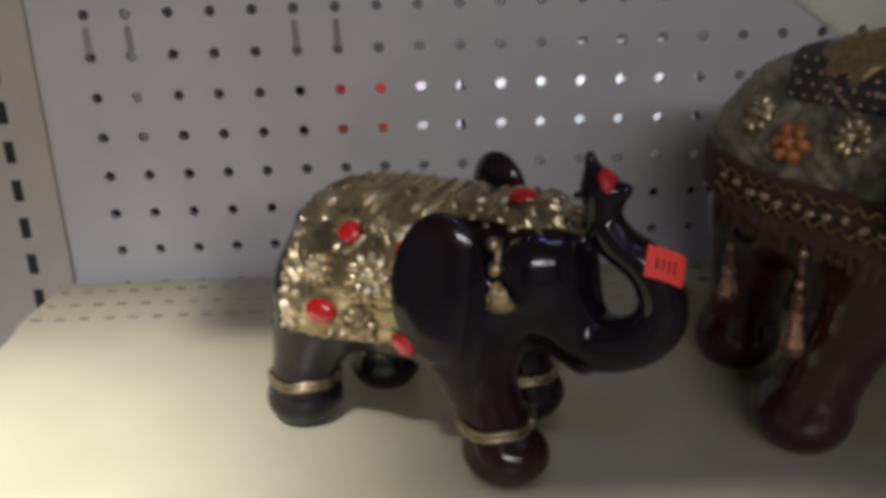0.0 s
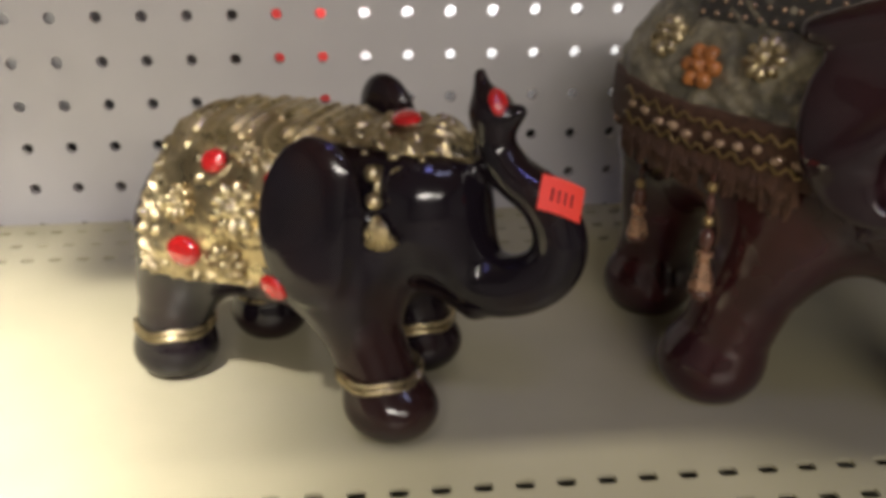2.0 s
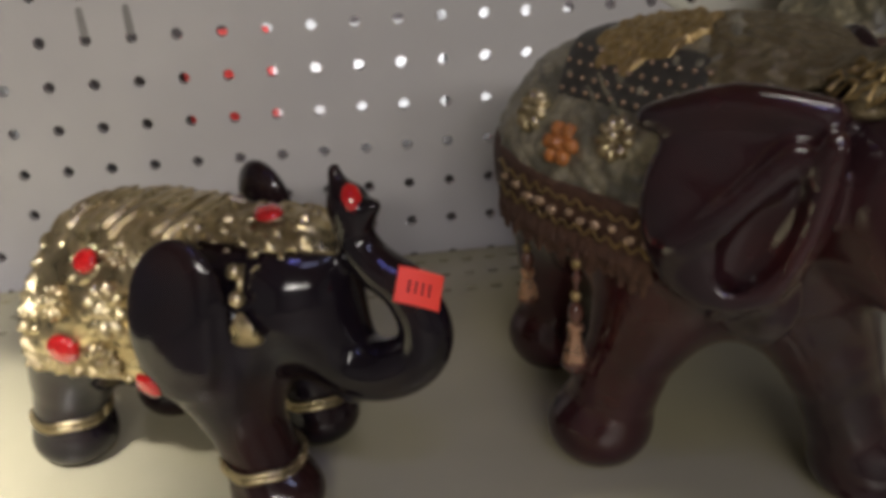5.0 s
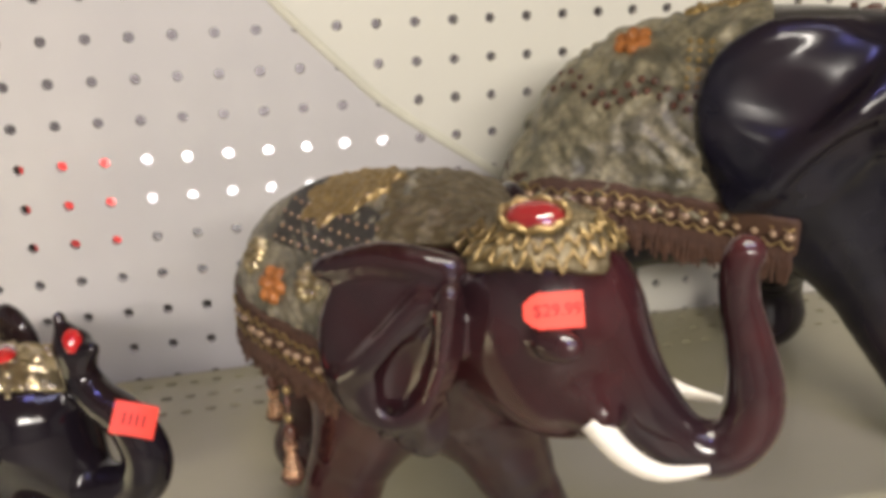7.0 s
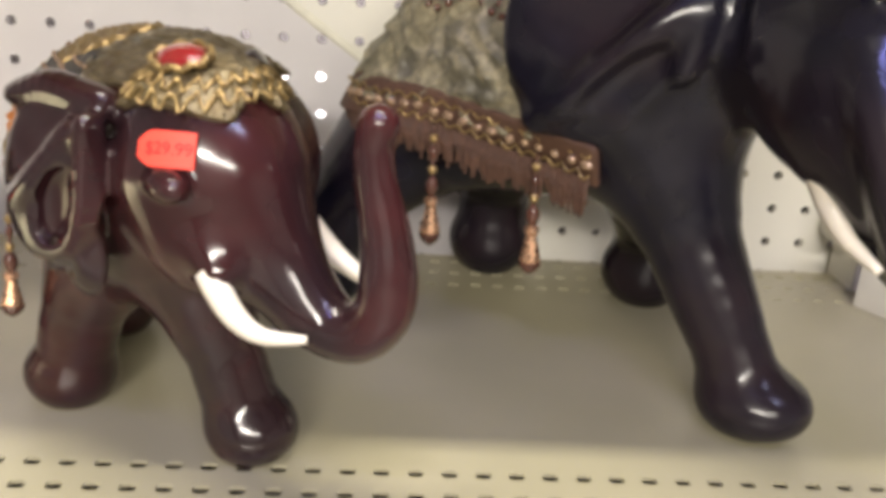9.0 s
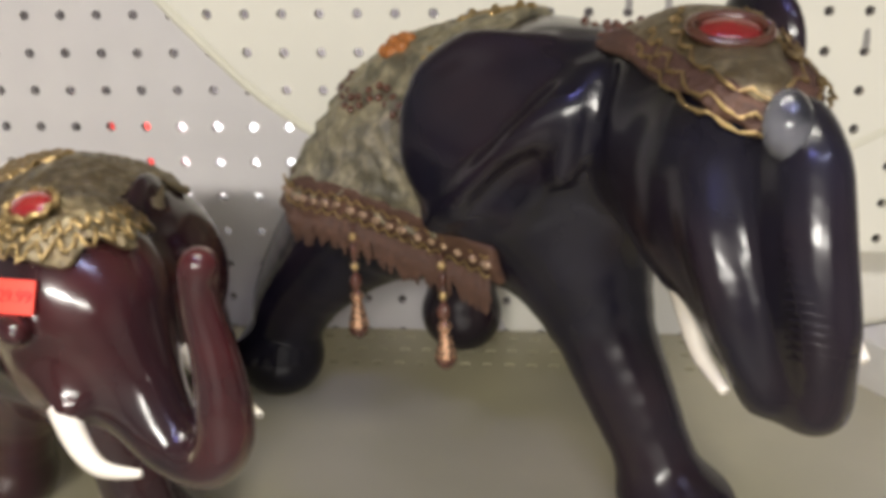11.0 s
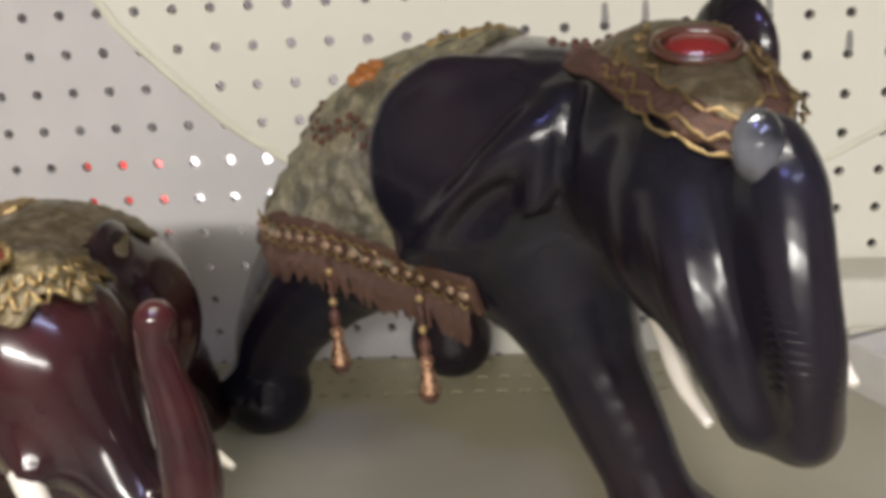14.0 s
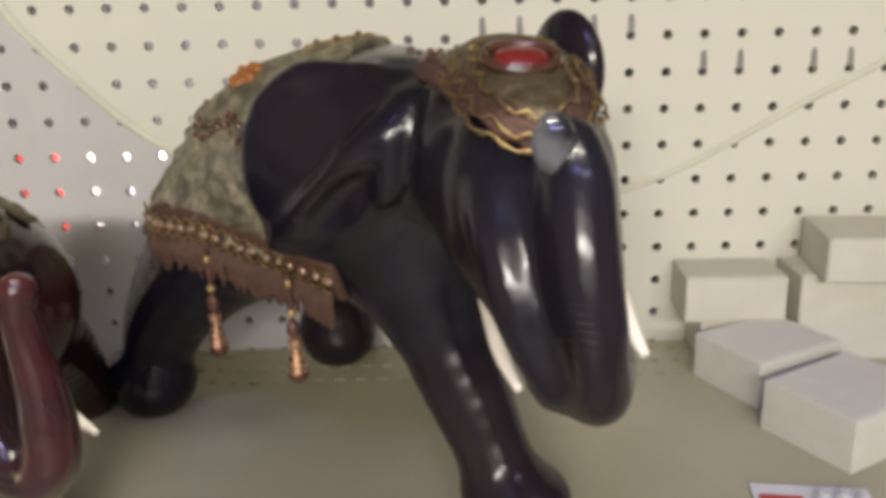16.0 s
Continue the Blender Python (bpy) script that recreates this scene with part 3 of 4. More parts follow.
trunk_s = [("chain", 0.008, [(0.062, -0.003, 0.072), (0.077, -0.005, 0.0595), (0.0920, -0.006, 0.0600), (0.1035, -0.006, 0.0680), (0.1065, -0.006, 0.0800), (0.1000, -0.006, 0.0935), (0.0880, -0.006, 0.1020), (0.0812, -0.005, 0.1120), (0.0806, -0.005, 0.1230)],
            [0.0175, 0.0125, 0.0110, 0.0100, 0.0090, 0.0082, 0.0074, 0.0064, 0.0074]),
           ("cut", 0.002, (0.0880, -0.008, 0.1305), (0.0075, 0.0065, 0.0045), 0, 40),
           ("cap", 0.004, (0.0775, -0.004, 0.122), (0.0755, -0.004, 0.1345), 0.0045, 0.0022),
           ("cap", 0.004, (0.0850, -0.006, 0.118), (0.0905, -0.007, 0.1235), 0.0045, 0.0028),
           ("cap", 0.005, (0.066, -0.004, 0.057), (0.0755, -0.007, 0.0485), 0.0085, 0.0050)]
ears_s = [("ell", 0.003, (0.026, -0.0375, 0.0855), (0.0195, 0.0055, 0.0305), 8, 4, -8),
          ("ell", 0.003, (0.031, -0.0355, 0.064), (0.0130, 0.0048, 0.021), 10, -14, 0),
          ("cutchain", 0.003, [(0.0445, -0.037, 0.104), (0.0445, -0.039, 0.082), (0.042, -0.040, 0.064)], [0.003, 0.0032, 0.002]),
          ("ell", 0.005, (0.0255, 0.027, 0.1065), (0.0155, 0.0065, 0.0195), -20, 14, 10)]
tail_s = [("chain", 0.006, [(-0.062, 0.004, 0.090), (-0.068, 0.002, 0.066), (-0.072, -0.002, 0.048)], [0.0055, 0.0040, 0.0030]),
          ("cap", 0.004, (-0.072, -0.002, 0.046), (-0.078, -0.008, 0.040), 0.0050, 0.0022)]
all_s = torso_s + head_s + legs_s + trunk_s + ears_s + tail_s


def anklets_s(bm):
    for c, r in (((-0.0550, -0.0183, 0.0225), 0.0162), ((-0.037, 0.0265, 0.0225), 0.0156), ((0.0440, -0.0245, 0.0245), 0.0158), ((0.0372, 0.0265, 0.022), 0.0156)):
        for dz in (-0.0012, 0.0016):
            tube(bm, [(c[0] + r * math.cos(a), c[1] + r * math.sin(a), c[2] + dz + 0.0006 * math.sin(5 * a)) for a in [2 * math.pi * k / 26 for k in range(27)]], 0.0011, 6)


small = figure("elephant_figurine", all_s, AT_S, YAW_S, (-0.09, -0.06, -0.004), (0.13, 0.06, 0.146), 0.0014, [LACQ_S, GOLD],
               "small glossy black lacquered elephant figurine with raised trunk", [(anklets_s, 1)])


def relief_s(P):
    x, z = P[..., 0], P[..., 2]
    low = 0.0555 + 0.003 * np.sin(x * 70)
    rim = np.clip(1 - np.minimum(np.minimum(x + 0.050, 0.024 - x), z - low) / 0.012, 0, 1)
    crown = np.clip((z - 0.098) / 0.008, 0, 1)
    busy = np.clip(np.maximum(rim * 1.6, crown) + 0.15 + 0.55 * (np.sin(x * 150 + 1.2) * np.sin(z * 170 + 0.6) > 0.35), 0, 1)
    u, v = x * 520 + 2.4 * np.sin(z * 300), z * 540 + 2.2 * np.sin(x * 280)
    scroll = 0.0022 * np.maximum(0, np.cos(u) * np.cos(v)) ** 0.6 - 0.0005
    weave = 0.00012 * np.sin(x * 1100) * np.sin(z * 1100)
    return busy * scroll + (1 - busy) * weave + 0.0010 * np.clip((rim - 0.6) * 6, 0, 1) * (0.6 + 0.4 * np.sin((x + z) * 1100))


root = empty_at("saddle_cloth", AT_S, YAW_S)
shell("cloth", torso_s + legs_s[:1], lambda P: np.maximum(np.maximum(-(P[..., 0] + 0.050), P[..., 0] - 0.024), 0.0555 + 0.003 * np.sin(P[..., 0] * 70) - P[..., 2]), 0.0022,
      (-0.06, -0.056, 0.045), (0.032, 0.056, 0.122), 0.0009, GOLD, root, relief=relief_s)
body_s = torso_s + legs_s
for (x, y, z), r in (((-0.028, -0.042, 0.067), 0.0062), ((0.012, -0.042, 0.0605), 0.0055), ((-0.018, -0.030, 0.101), 0.0048), ((0.010, -0.032, 0.097), 0.0042)):
    p, n = settle(body_s, (x, y, z), 0.0025)
    part("gem", gem_bm(face_to(p, n), r * 1.15, r, r * 0.55), GEM, root, "faceted red gem", True)
for (x, z), r in (((-0.005, 0.0855), 0.0112), ((-0.031, 0.0840), 0.0075), ((-0.010, 0.0655), 0.0085), ((-0.004, 0.1020), 0.0055)):
    y = touch(body_s, x, z) or -0.04
    p, n = settle(body_s, (x, y, z), 0.0028)
    part("medallion", flower_bm(face_to(p, n), r, 9), GOLD, root, "", True)
tagged(root, "embossed antique gold saddle cloth with red gems", "saddle cloth", "saddle cloths")

root = empty_at("headdress", AT_S, YAW_S)
hs = torso_s + head_s
shell("plate", hs, lambda P: np.maximum(np.maximum(np.abs(P[..., 0] - 0.052) - 0.031, 0.0985 + 18 * np.maximum(0, P[..., 0] - 0.062) ** 2 - 0.006 * np.cos(P[..., 1] * 160) - P[..., 2] + 0.004), np.abs(P[..., 1]) - 0.03), 0.0034,
      (0.016, -0.038, 0.085), (0.092, 0.038, 0.126), 0.0010, GOLD, root,
      relief=lambda P: 0.0024 * np.maximum(0, np.sin(P[..., 0] * 560 + 2 * np.sin(P[..., 1] * 340)) * np.sin(P[..., 1] * 520 + P[..., 2] * 300)) ** 0.7 - 0.0006)
p, n = settle(hs, (0.050, -0.008, 0.116), 0.0046)
part("gem", gem_bm(face_to(p, n), 0.0068, 0.005, 0.003), GEM, root, "red gem", True)
bm = bmesh.new()
line = [settle(hs, q, 0.0016)[0] for q in ((0.046, -0.027, 0.107), (0.047, -0.029, 0.100), (0.0475, -0.030, 0.0945))]
tube(bm, line, 0.0016, 8)
for q in ((0.0475, -0.0315, 0.0945), (0.045, -0.029, 0.104)):
    ball(bm, settle(hs, q, 0.003)[0], 0.0032, 10, 8)
part("bead_drop", bm, GOLD, root, smooth=True)
bm = bmesh.new()
p, n = settle(hs, (0.049, -0.032, 0.0895), 0.003)
for k in range(7):
    a = radians(-36 + 12 * k)
    tube(bm, [p, p + Vector((0.0115 * math.sin(a), 0.0, -0.0125 * math.cos(a)))], [0.0011, 0.0015], 6)
part("tassel", bm, GOLD, root, smooth=True)
p, n = settle(trunk_s[:1], (0.0875, -0.0095, 0.1295), 0.0008)
tagged(root, "embossed antique gold headdress with red gem", "headdress", "headdresses")
tip = empty_at("trunk_gem", AT_S, YAW_S)
part("gem", gem_bm(face_to(Vector((0.0835, -0.0085, 0.1265)), (0.55, -0.65, 0.5)), 0.0036, 0.0052, 0.0024), GEM, tip, smooth=True)
tagged(tip, "red gem set in the mouth of the raised trunk", "gem")

# -- the middle figure --
AT_M, YAW_M = (0.202, -0.204), -28
torso_m = [("ell", 0.03, (-0.0077, 0.0000, 0.1130), (0.0740, 0.0560, 0.0540), -19, 3),
           ("ell", 0.03, (0.030, -0.020, 0.120), (0.042, 0.058, 0.047), -18)]
head_m = [("ell", 0.020, (0.073, -0.059, 0.134), (0.034, 0.034, 0.040), -14, 12),
          ("ell", 0.010, (0.082, -0.062, 0.112), (0.024, 0.028, 0.024), -10)]
legs_m = [("chain", 0.020, [(0.002, -0.038, 0.085), (-0.015, -0.042, 0.050), (-0.026, -0.041, 0.012)], [0.027, 0.0180, 0.0170]),
          ("ell", 0.006, (-0.027, -0.042, 0.014), (0.0215, 0.0205, 0.017)),
          ("chain", 0.020, [(-0.056, 0.020, 0.080), (-0.061, 0.025, 0.040), (-0.065, 0.027, 0.012)], [0.026, 0.0175, 0.0175]),
          ("ell", 0.006, (-0.064, 0.025, 0.014), (0.0215, 0.020, 0.017)),
          ("chain", 0.018, [(0.044, -0.038, 0.085), (0.060, -0.037, 0.046), (0.072, -0.036, 0.012)], [0.025, 0.0160, 0.0165]),
          ("ell", 0.006, (0.074, -0.036, 0.013), (0.0205, 0.0195, 0.016)),
          ("chain", 0.020, [(0.008, 0.036, 0.088), (-0.016, 0.078, 0.048), (-0.030, 0.097, 0.012)], [0.028, 0.0180, 0.0175]),
          ("ell", 0.006, (-0.031, 0.099, 0.013), (0.0205, 0.0195, 0.016))]
trunk_m = [("chain", 0.014, [(0.090, -0.060, 0.128), (0.103, -0.061, 0.108), (0.116, -0.062, 0.0935), (0.128, -0.062, 0.0855), (0.141, -0.062, 0.0855), (0.1495, -0.0615, 0.0960), (0.1505, -0.061, 0.110), (0.1475, -0.060, 0.126), (0.1432, -0.060, 0.142), (0.1422, -0.060, 0.154), (0.1440, -0.060, 0.161)],
            [0.022, 0.0175, 0.0138, 0.0112, 0.0100, 0.0100, 0.0098, 0.0082, 0.0068, 0.0062, 0.0066])]
ears_m = [("ell", 0.004, (0.020, -0.083, 0.128), (0.0285, 0.0060, 0.034), -8, 6, -12),
          ("ell", 0.004, (0.026, -0.079, 0.104), (0.017, 0.0058, 0.025), -14, -18, 0),
          ("chain", 0.005, [(-0.007, -0.074, 0.152), (0.018, -0.078, 0.159), (0.044, -0.080, 0.156)], [0.0045, 0.0055, 0.006]),
          ("chain", 0.004, [(0.047, -0.090, 0.150), (0.043, -0.090, 0.122), (0.032, -0.083, 0.088)], [0.0055, 0.0045, 0.003]),
          ("chain", 0.006, [(0.036, -0.088, 0.146), (0.018, -0.090, 0.126), (0.004, -0.087, 0.114)], [0.0045, 0.0042, 0.0030]),
          ("chain", 0.004, [(0.040, -0.089, 0.118), (0.030, -0.086, 0.100), (0.016, -0.084, 0.090)], [0.003, 0.003, 0.002]),
          ("cut", 0.005, (0.006, -0.089, 0.144), (0.014, 0.005, 0.008), -8, 20),
          ("cut", 0.005, (0.027, -0.089, 0.116), (0.008, 0.004, 0.016), -8, 24),
          ("cutchain", 0.004, [(0.055, -0.090, 0.158), (0.052, -0.094, 0.130), (0.042, -0.090, 0.100)], [0.003, 0.004, 0.004]),
          ("ell", 0.005, (0.052, -0.004, 0.142), (0.022, 0.0085, 0.028), -62, 4),
          ("ell", 0.005, (0.050, 0.008, 0.122), (0.016, 0.0075, 0.024), -58, 0)]
cheek_m = [("ell", 0.004, (0.084, -0.094, 0.137), (0.010, 0.006, 0.006), -20),
           ("cap", 0.006, (0.090, -0.080, 0.114), (0.097, -0.084, 0.106), 0.010, 0.0080)]
all_m = torso_m + head_m + legs_m + trunk_m + ears_m + cheek_m


def tusks_m(bm):
    line = bezier([(0.095, -0.087, 0.1065), (0.1065, -0.090, 0.0955), (0.1195, -0.091, 0.0905), (0.135, -0.087, 0.0915)], 6)
    tube(bm, line, [0.0054 - 0.0040 * (i / (len(line) - 1)) ** 1.4 for i in range(len(line))], 10)
    line = bezier([(0.100, -0.034, 0.110), (0.110, -0.031, 0.0995), (0.124, -0.031, 0.0925), (0.141, -0.034, 0.0905)], 6)
    tube(bm, line, [0.0054 - 0.0040 * (i / (len(line) - 1)) ** 1.4 for i in range(len(line))], 10)


medium = figure("elephant_figurine", all_m, AT_M, YAW_M, (-0.1, -0.105, -0.004), (0.168, 0.125, 0.19), 0.0017, [LACQ_M, IVORY],
                "glossy mahogany lacquered elephant figurine with curled trunk and white tusks", [(tusks_m, 1)])

root = empty_at("saddle_cloth", AT_M, YAW_M)
tm = torso_m + legs_m
edge_m = lambda P: 0.106 + 0.10 * np.maximum(0, -0.045 - P[..., 0])
shell("cloth", tm, lambda P: np.maximum(np.maximum(P[..., 0] - 0.018 - 0.16 * np.maximum(0, P[..., 1] + 0.02), edge_m(P) - P[..., 2]), -(P[..., 0] + 0.2)), 0.0026,
      (-0.095, -0.085, 0.09), (0.040, 0.072, 0.184), 0.0014, CLOTH, root, "olive and gold brocade panel",
      relief=lambda P: 0.0012 * np.sin(P[..., 0] * 420 + 2 * np.sin(P[..., 2] * 250)) * np.sin(P[..., 2] * 460 + 2 * np.sin(P[..., 0] * 210)))
shell("net", tm, lambda P: np.maximum(np.maximum(np.abs(P[..., 0] + 0.020) - 0.028, 0.1475 - P[..., 2]), P[..., 2] - 0.166), 0.0034,
      (-0.056, -0.076, 0.14), (0.016, 0.07, 0.172), 0.0013, MESHC, root, "dark studded net")
shell("ribbon", tm, lambda P: np.maximum(np.maximum(P[..., 0] - 0.012 - 0.16 * np.maximum(0, P[..., 1] + 0.02), np.abs(P[..., 2] - edge_m(P) - 0.003) - 0.0105), -(P[..., 0] + 0.2)), 0.0042,
      (-0.098, -0.088, 0.080), (0.034, 0.075, 0.125), 0.0014, BROWN, root, "dark brown ribbon")
rng = random.Random(5)


def near_xy(prims, x, z, out):
    y = touch(prims, x, z, out=out)
    return None if y is None else Vector((x, y, z))


def trim(root, prims, xs, zline, out, fringe, bead_r):
    """Gold scallops, pale beads and a fringe along a hem."""
    pts = [near_xy(prims, x, zline(x), out) for x in xs]
    pts = [p for p in pts if p is not None]
    for dz in (0.0055, -0.0040):
        bm = bmesh.new()
        tube(bm, [p + Vector((0, -0.0008 - 0.0006 * rng.random(), dz + 0.0016 * math.sin(i * 1.6) + rng.uniform(-0.0007, 0.0007))) for i, p in enumerate(pts)], 0.0007, 6)
        part("gold_braid", bm, GOLDTRIM, root, "twisted gold braid", True)
    for p in pts[2::4]:
        bm = bmesh.new()
        ball(bm, p + Vector((rng.uniform(-0.001, 0.001), -0.0010, 0.0005 + rng.uniform(-0.0012, 0.0012))), (bead_r * rng.uniform(0.9, 1.4), bead_r * 0.6, bead_r * rng.uniform(0.7, 1.0)), 10, 7, Matrix.Rotation(rng.uniform(-0.5, 0.5), 4, "Y"))
        part("bead", bm, PEARL, root, smooth=True)
    if fringe:
        bm = bmesh.new()
        for i in range(len(pts) - 1):
            for k in range(3):
                p = pts[i].lerp(pts[i + 1], k / 3) + Vector((0, 0.0005, -0.006))
                L = fringe * rng.uniform(0.55, 1.15)
                sw = rng.uniform(-0.0025, 0.0025)
                tube(bm, [p, p + Vector((sw * 0.4, -0.0012, -L * 0.5)), p + Vector((sw, 0.0004, -L))], [0.0009, 0.0012, 0.0008], 5)
        part("fringe", bm, BROWN, root, "ragged brown fringe")


trim(root, tm, [-0.073 + 0.0016 * k for k in range(44)], lambda x: 0.109 + 0.10 * max(0, -0.045 - x), 0.0045, 0.013, 0.0021)
p, n = settle(tm, (-0.041, -0.041, 0.131), 0.003)
part("flower", flower_bm(face_to(p, n), 0.0085), AMBER, root, "amber orange flower", True)
shell("rosette", tm, lambda P: np.maximum(np.hypot(P[..., 0] + 0.014, P[..., 1] + 0.018) - 0.021 - 0.0022 * np.sin(9 * np.arctan2(P[..., 1] + 0.018, P[..., 0] + 0.014)), 0.145 - P[..., 2]), 0.0048,
      (-0.044, -0.05, 0.14), (0.016, 0.014, 0.18), 0.0011, GOLDTRIM, root, "gold rosette on the back",
      relief=lambda P: 0.0010 * np.sin(16 * np.arctan2(P[..., 1] + 0.018, P[..., 0] + 0.014)) * np.sin(np.hypot(P[..., 0] + 0.014, P[..., 1] + 0.018) * 700))
for k in range(44):
    x, z = -0.046 + 0.0052 * (k % 11), 0.1500 + 0.0040 * (k // 11)
    q = near_xy(tm, x + 0.0026 * (k // 11 % 2), z, 0.0040)
    if q is not None:
        bm = bmesh.new()
        ball(bm, q, 0.00105, 7, 5)
        part("stud", bm, PEARL, root, smooth=True)
for x, z in ((-0.021, 0.139), (-0.058, 0.140)):
    q = near_xy(tm, x, z, 0.003)
    part("disc", flower_bm(face_to(q, slope(tm, q)), 0.0085, 9), GOLD, root, "", True)
tagged(root, "olive brocade saddle cloth with gold braid and brown fringe", "saddle cloth", "saddle cloths")

root = empty_at("headdress", AT_M, YAW_M)
hm = torso_m + head_m
shell("plate", hm, lambda P: np.maximum(np.maximum(0.006 - P[..., 0], 0.1595 + 0.004 * np.sin(P[..., 1] * 260) + 0.14 * np.maximum(0, P[..., 0] - 0.085) - P[..., 2]), P[..., 0] - 0.12), 0.0030,
      (0.000, -0.1, 0.15), (0.115, 0.03, 0.186), 0.0013, OLDGOLD, root, "embossed gold cap",
      relief=lambda P: 0.0010 * np.sin(P[..., 0] * 560 + 2 * np.sin(P[..., 1] * 330)) * np.sin(P[..., 1] * 520))
p, n = settle(hm, (0.073, -0.072, 0.175), 0.0035)
part("gem", gem_bm(face_to(p, n), 0.0108, 0.0074, 0.0040), RUBY, root, "oval ruby-red cabochon", True)
bm = bmesh.new()
m = face_to(p, n)
tube(bm, [m @ Vector((0.0122 * math.cos(a), 0.0088 * math.sin(a), 0.0008 + 0.0008 * math.sin(9 * a))) for a in [2 * math.pi * k / 44 for k in range(45)]], 0.0014, 6)
part("setting", bm, GOLDTRIM, root, smooth=True)
for dz, wv in ((0.0035, 0.0024), (0.0085, 0.0016)):
    hem_chain(root, hm, (0.073, -0.059), [radians(-172 + 2.6 * k) for k in range(86)], lambda a: 0.1595 + dz + 0.14 * max(0, 0.03 * math.cos(a) - 0.012), 0.0038, wv, 0.0008)
tagged(root, "embossed gold headdress with a ruby-red oval stone", "headdress", "headdresses")

for top, bottom in (((-0.0325, -0.0625, 0.0985), (-0.032, -0.066, 0.050)), ((-0.066, -0.012, 0.090), (-0.066, -0.010, 0.046)), ((-0.006, 0.0720, 0.086), (-0.012, 0.0800, 0.040)), ((-0.078, 0.014, 0.128), (-0.080, 0.012, 0.092))):
    tassel("beaded_tassel", top, bottom, (AT_M, YAW_M), 1.0, "copper and dark beads with a bell hanging from the cloth hem")

# -- the large figure --
AT_B, YAW_B = (0.374, -0.1275), -30
torso_b = [("ell", 0.04, (0.004, 0.016, 0.152), (0.088, 0.072, 0.070), 0, -6),
           ("ell", 0.04, (0.066, 0.000, 0.168), (0.056, 0.058, 0.060))]
head_b = [("ell", 0.026, (0.146, -0.038, 0.192), (0.046, 0.044, 0.045), -50, 6),
          ("ell", 0.018, (0.166, -0.066, 0.168), (0.036, 0.034, 0.034), -50)]
legs_b = [("chain", 0.026, [(-0.056, -0.012, 0.115), (-0.090, -0.024, 0.072), (-0.103, -0.029, 0.042), (-0.108, -0.031, 0.018)], [0.042, 0.0275, 0.0215, 0.0225]),
          ("ell", 0.006, (-0.109, -0.032, 0.021), (0.0290, 0.0270, 0.0235)),
          ("chain", 0.030, [(-0.036, 0.062, 0.110), (-0.045, 0.080, 0.060), (-0.048, 0.086, 0.018)], [0.036, 0.023, 0.023]),
          ("ell", 0.008, (-0.048, 0.085, 0.022), (0.028, 0.026, 0.023)),
          ("chain", 0.026, [(0.080, -0.018, 0.140), (0.108, -0.029, 0.088), (0.135, -0.036, 0.042), (0.146, -0.038, 0.018)], [0.042, 0.0235, 0.0185, 0.0195]),
          ("ell", 0.008, (0.152, -0.038, 0.016), (0.0275, 0.025, 0.018)),
          ("chain", 0.030, [(0.062, 0.050, 0.110), (0.062, 0.085, 0.055), (0.060, 0.095, 0.018)], [0.038, 0.023, 0.023]),
          ("ell", 0.008, (0.060, 0.093, 0.021), (0.028, 0.026, 0.022))]
trunk_b = [("chain", 0.016, [(0.174, -0.074, 0.190), (0.184, -0.084, 0.166), (0.1945, -0.090, 0.1400), (0.2070, -0.092, 0.1180)], [0.0330, 0.0300, 0.0240, 0.0180]),
           ("chain", 0.014, [(0.2000, -0.096, 0.206), (0.2060, -0.104, 0.194), (0.2115, -0.112, 0.170), (0.2165, -0.115, 0.146), (0.2175, -0.109, 0.118)], [0.0100, 0.0125, 0.0128, 0.0125, 0.0108]),
           ("chain", 0.007, [(0.172, -0.102, 0.186), (0.1790, -0.111, 0.170), (0.1890, -0.116, 0.146), (0.2005, -0.111, 0.1170)], [0.0080, 0.0092, 0.0088, 0.0072]),
           ("cutchain", 0.005, [(0.1935, -0.121, 0.194), (0.1990, -0.128, 0.172), (0.2055, -0.130, 0.150), (0.2095, -0.124, 0.126)], [0.003, 0.0055, 0.0055, 0.003]),
           ("cap", 0.008, (0.159, -0.077, 0.156), (0.162, -0.082, 0.146), 0.0095, 0.0075),
           ("cap", 0.008, (0.196, -0.066, 0.165), (0.205, -0.070, 0.152), 0.009, 0.0060),
           ("cut", 0.004, (0.212, -0.100, 0.085), (0.040, 0.040, 0.0185))]
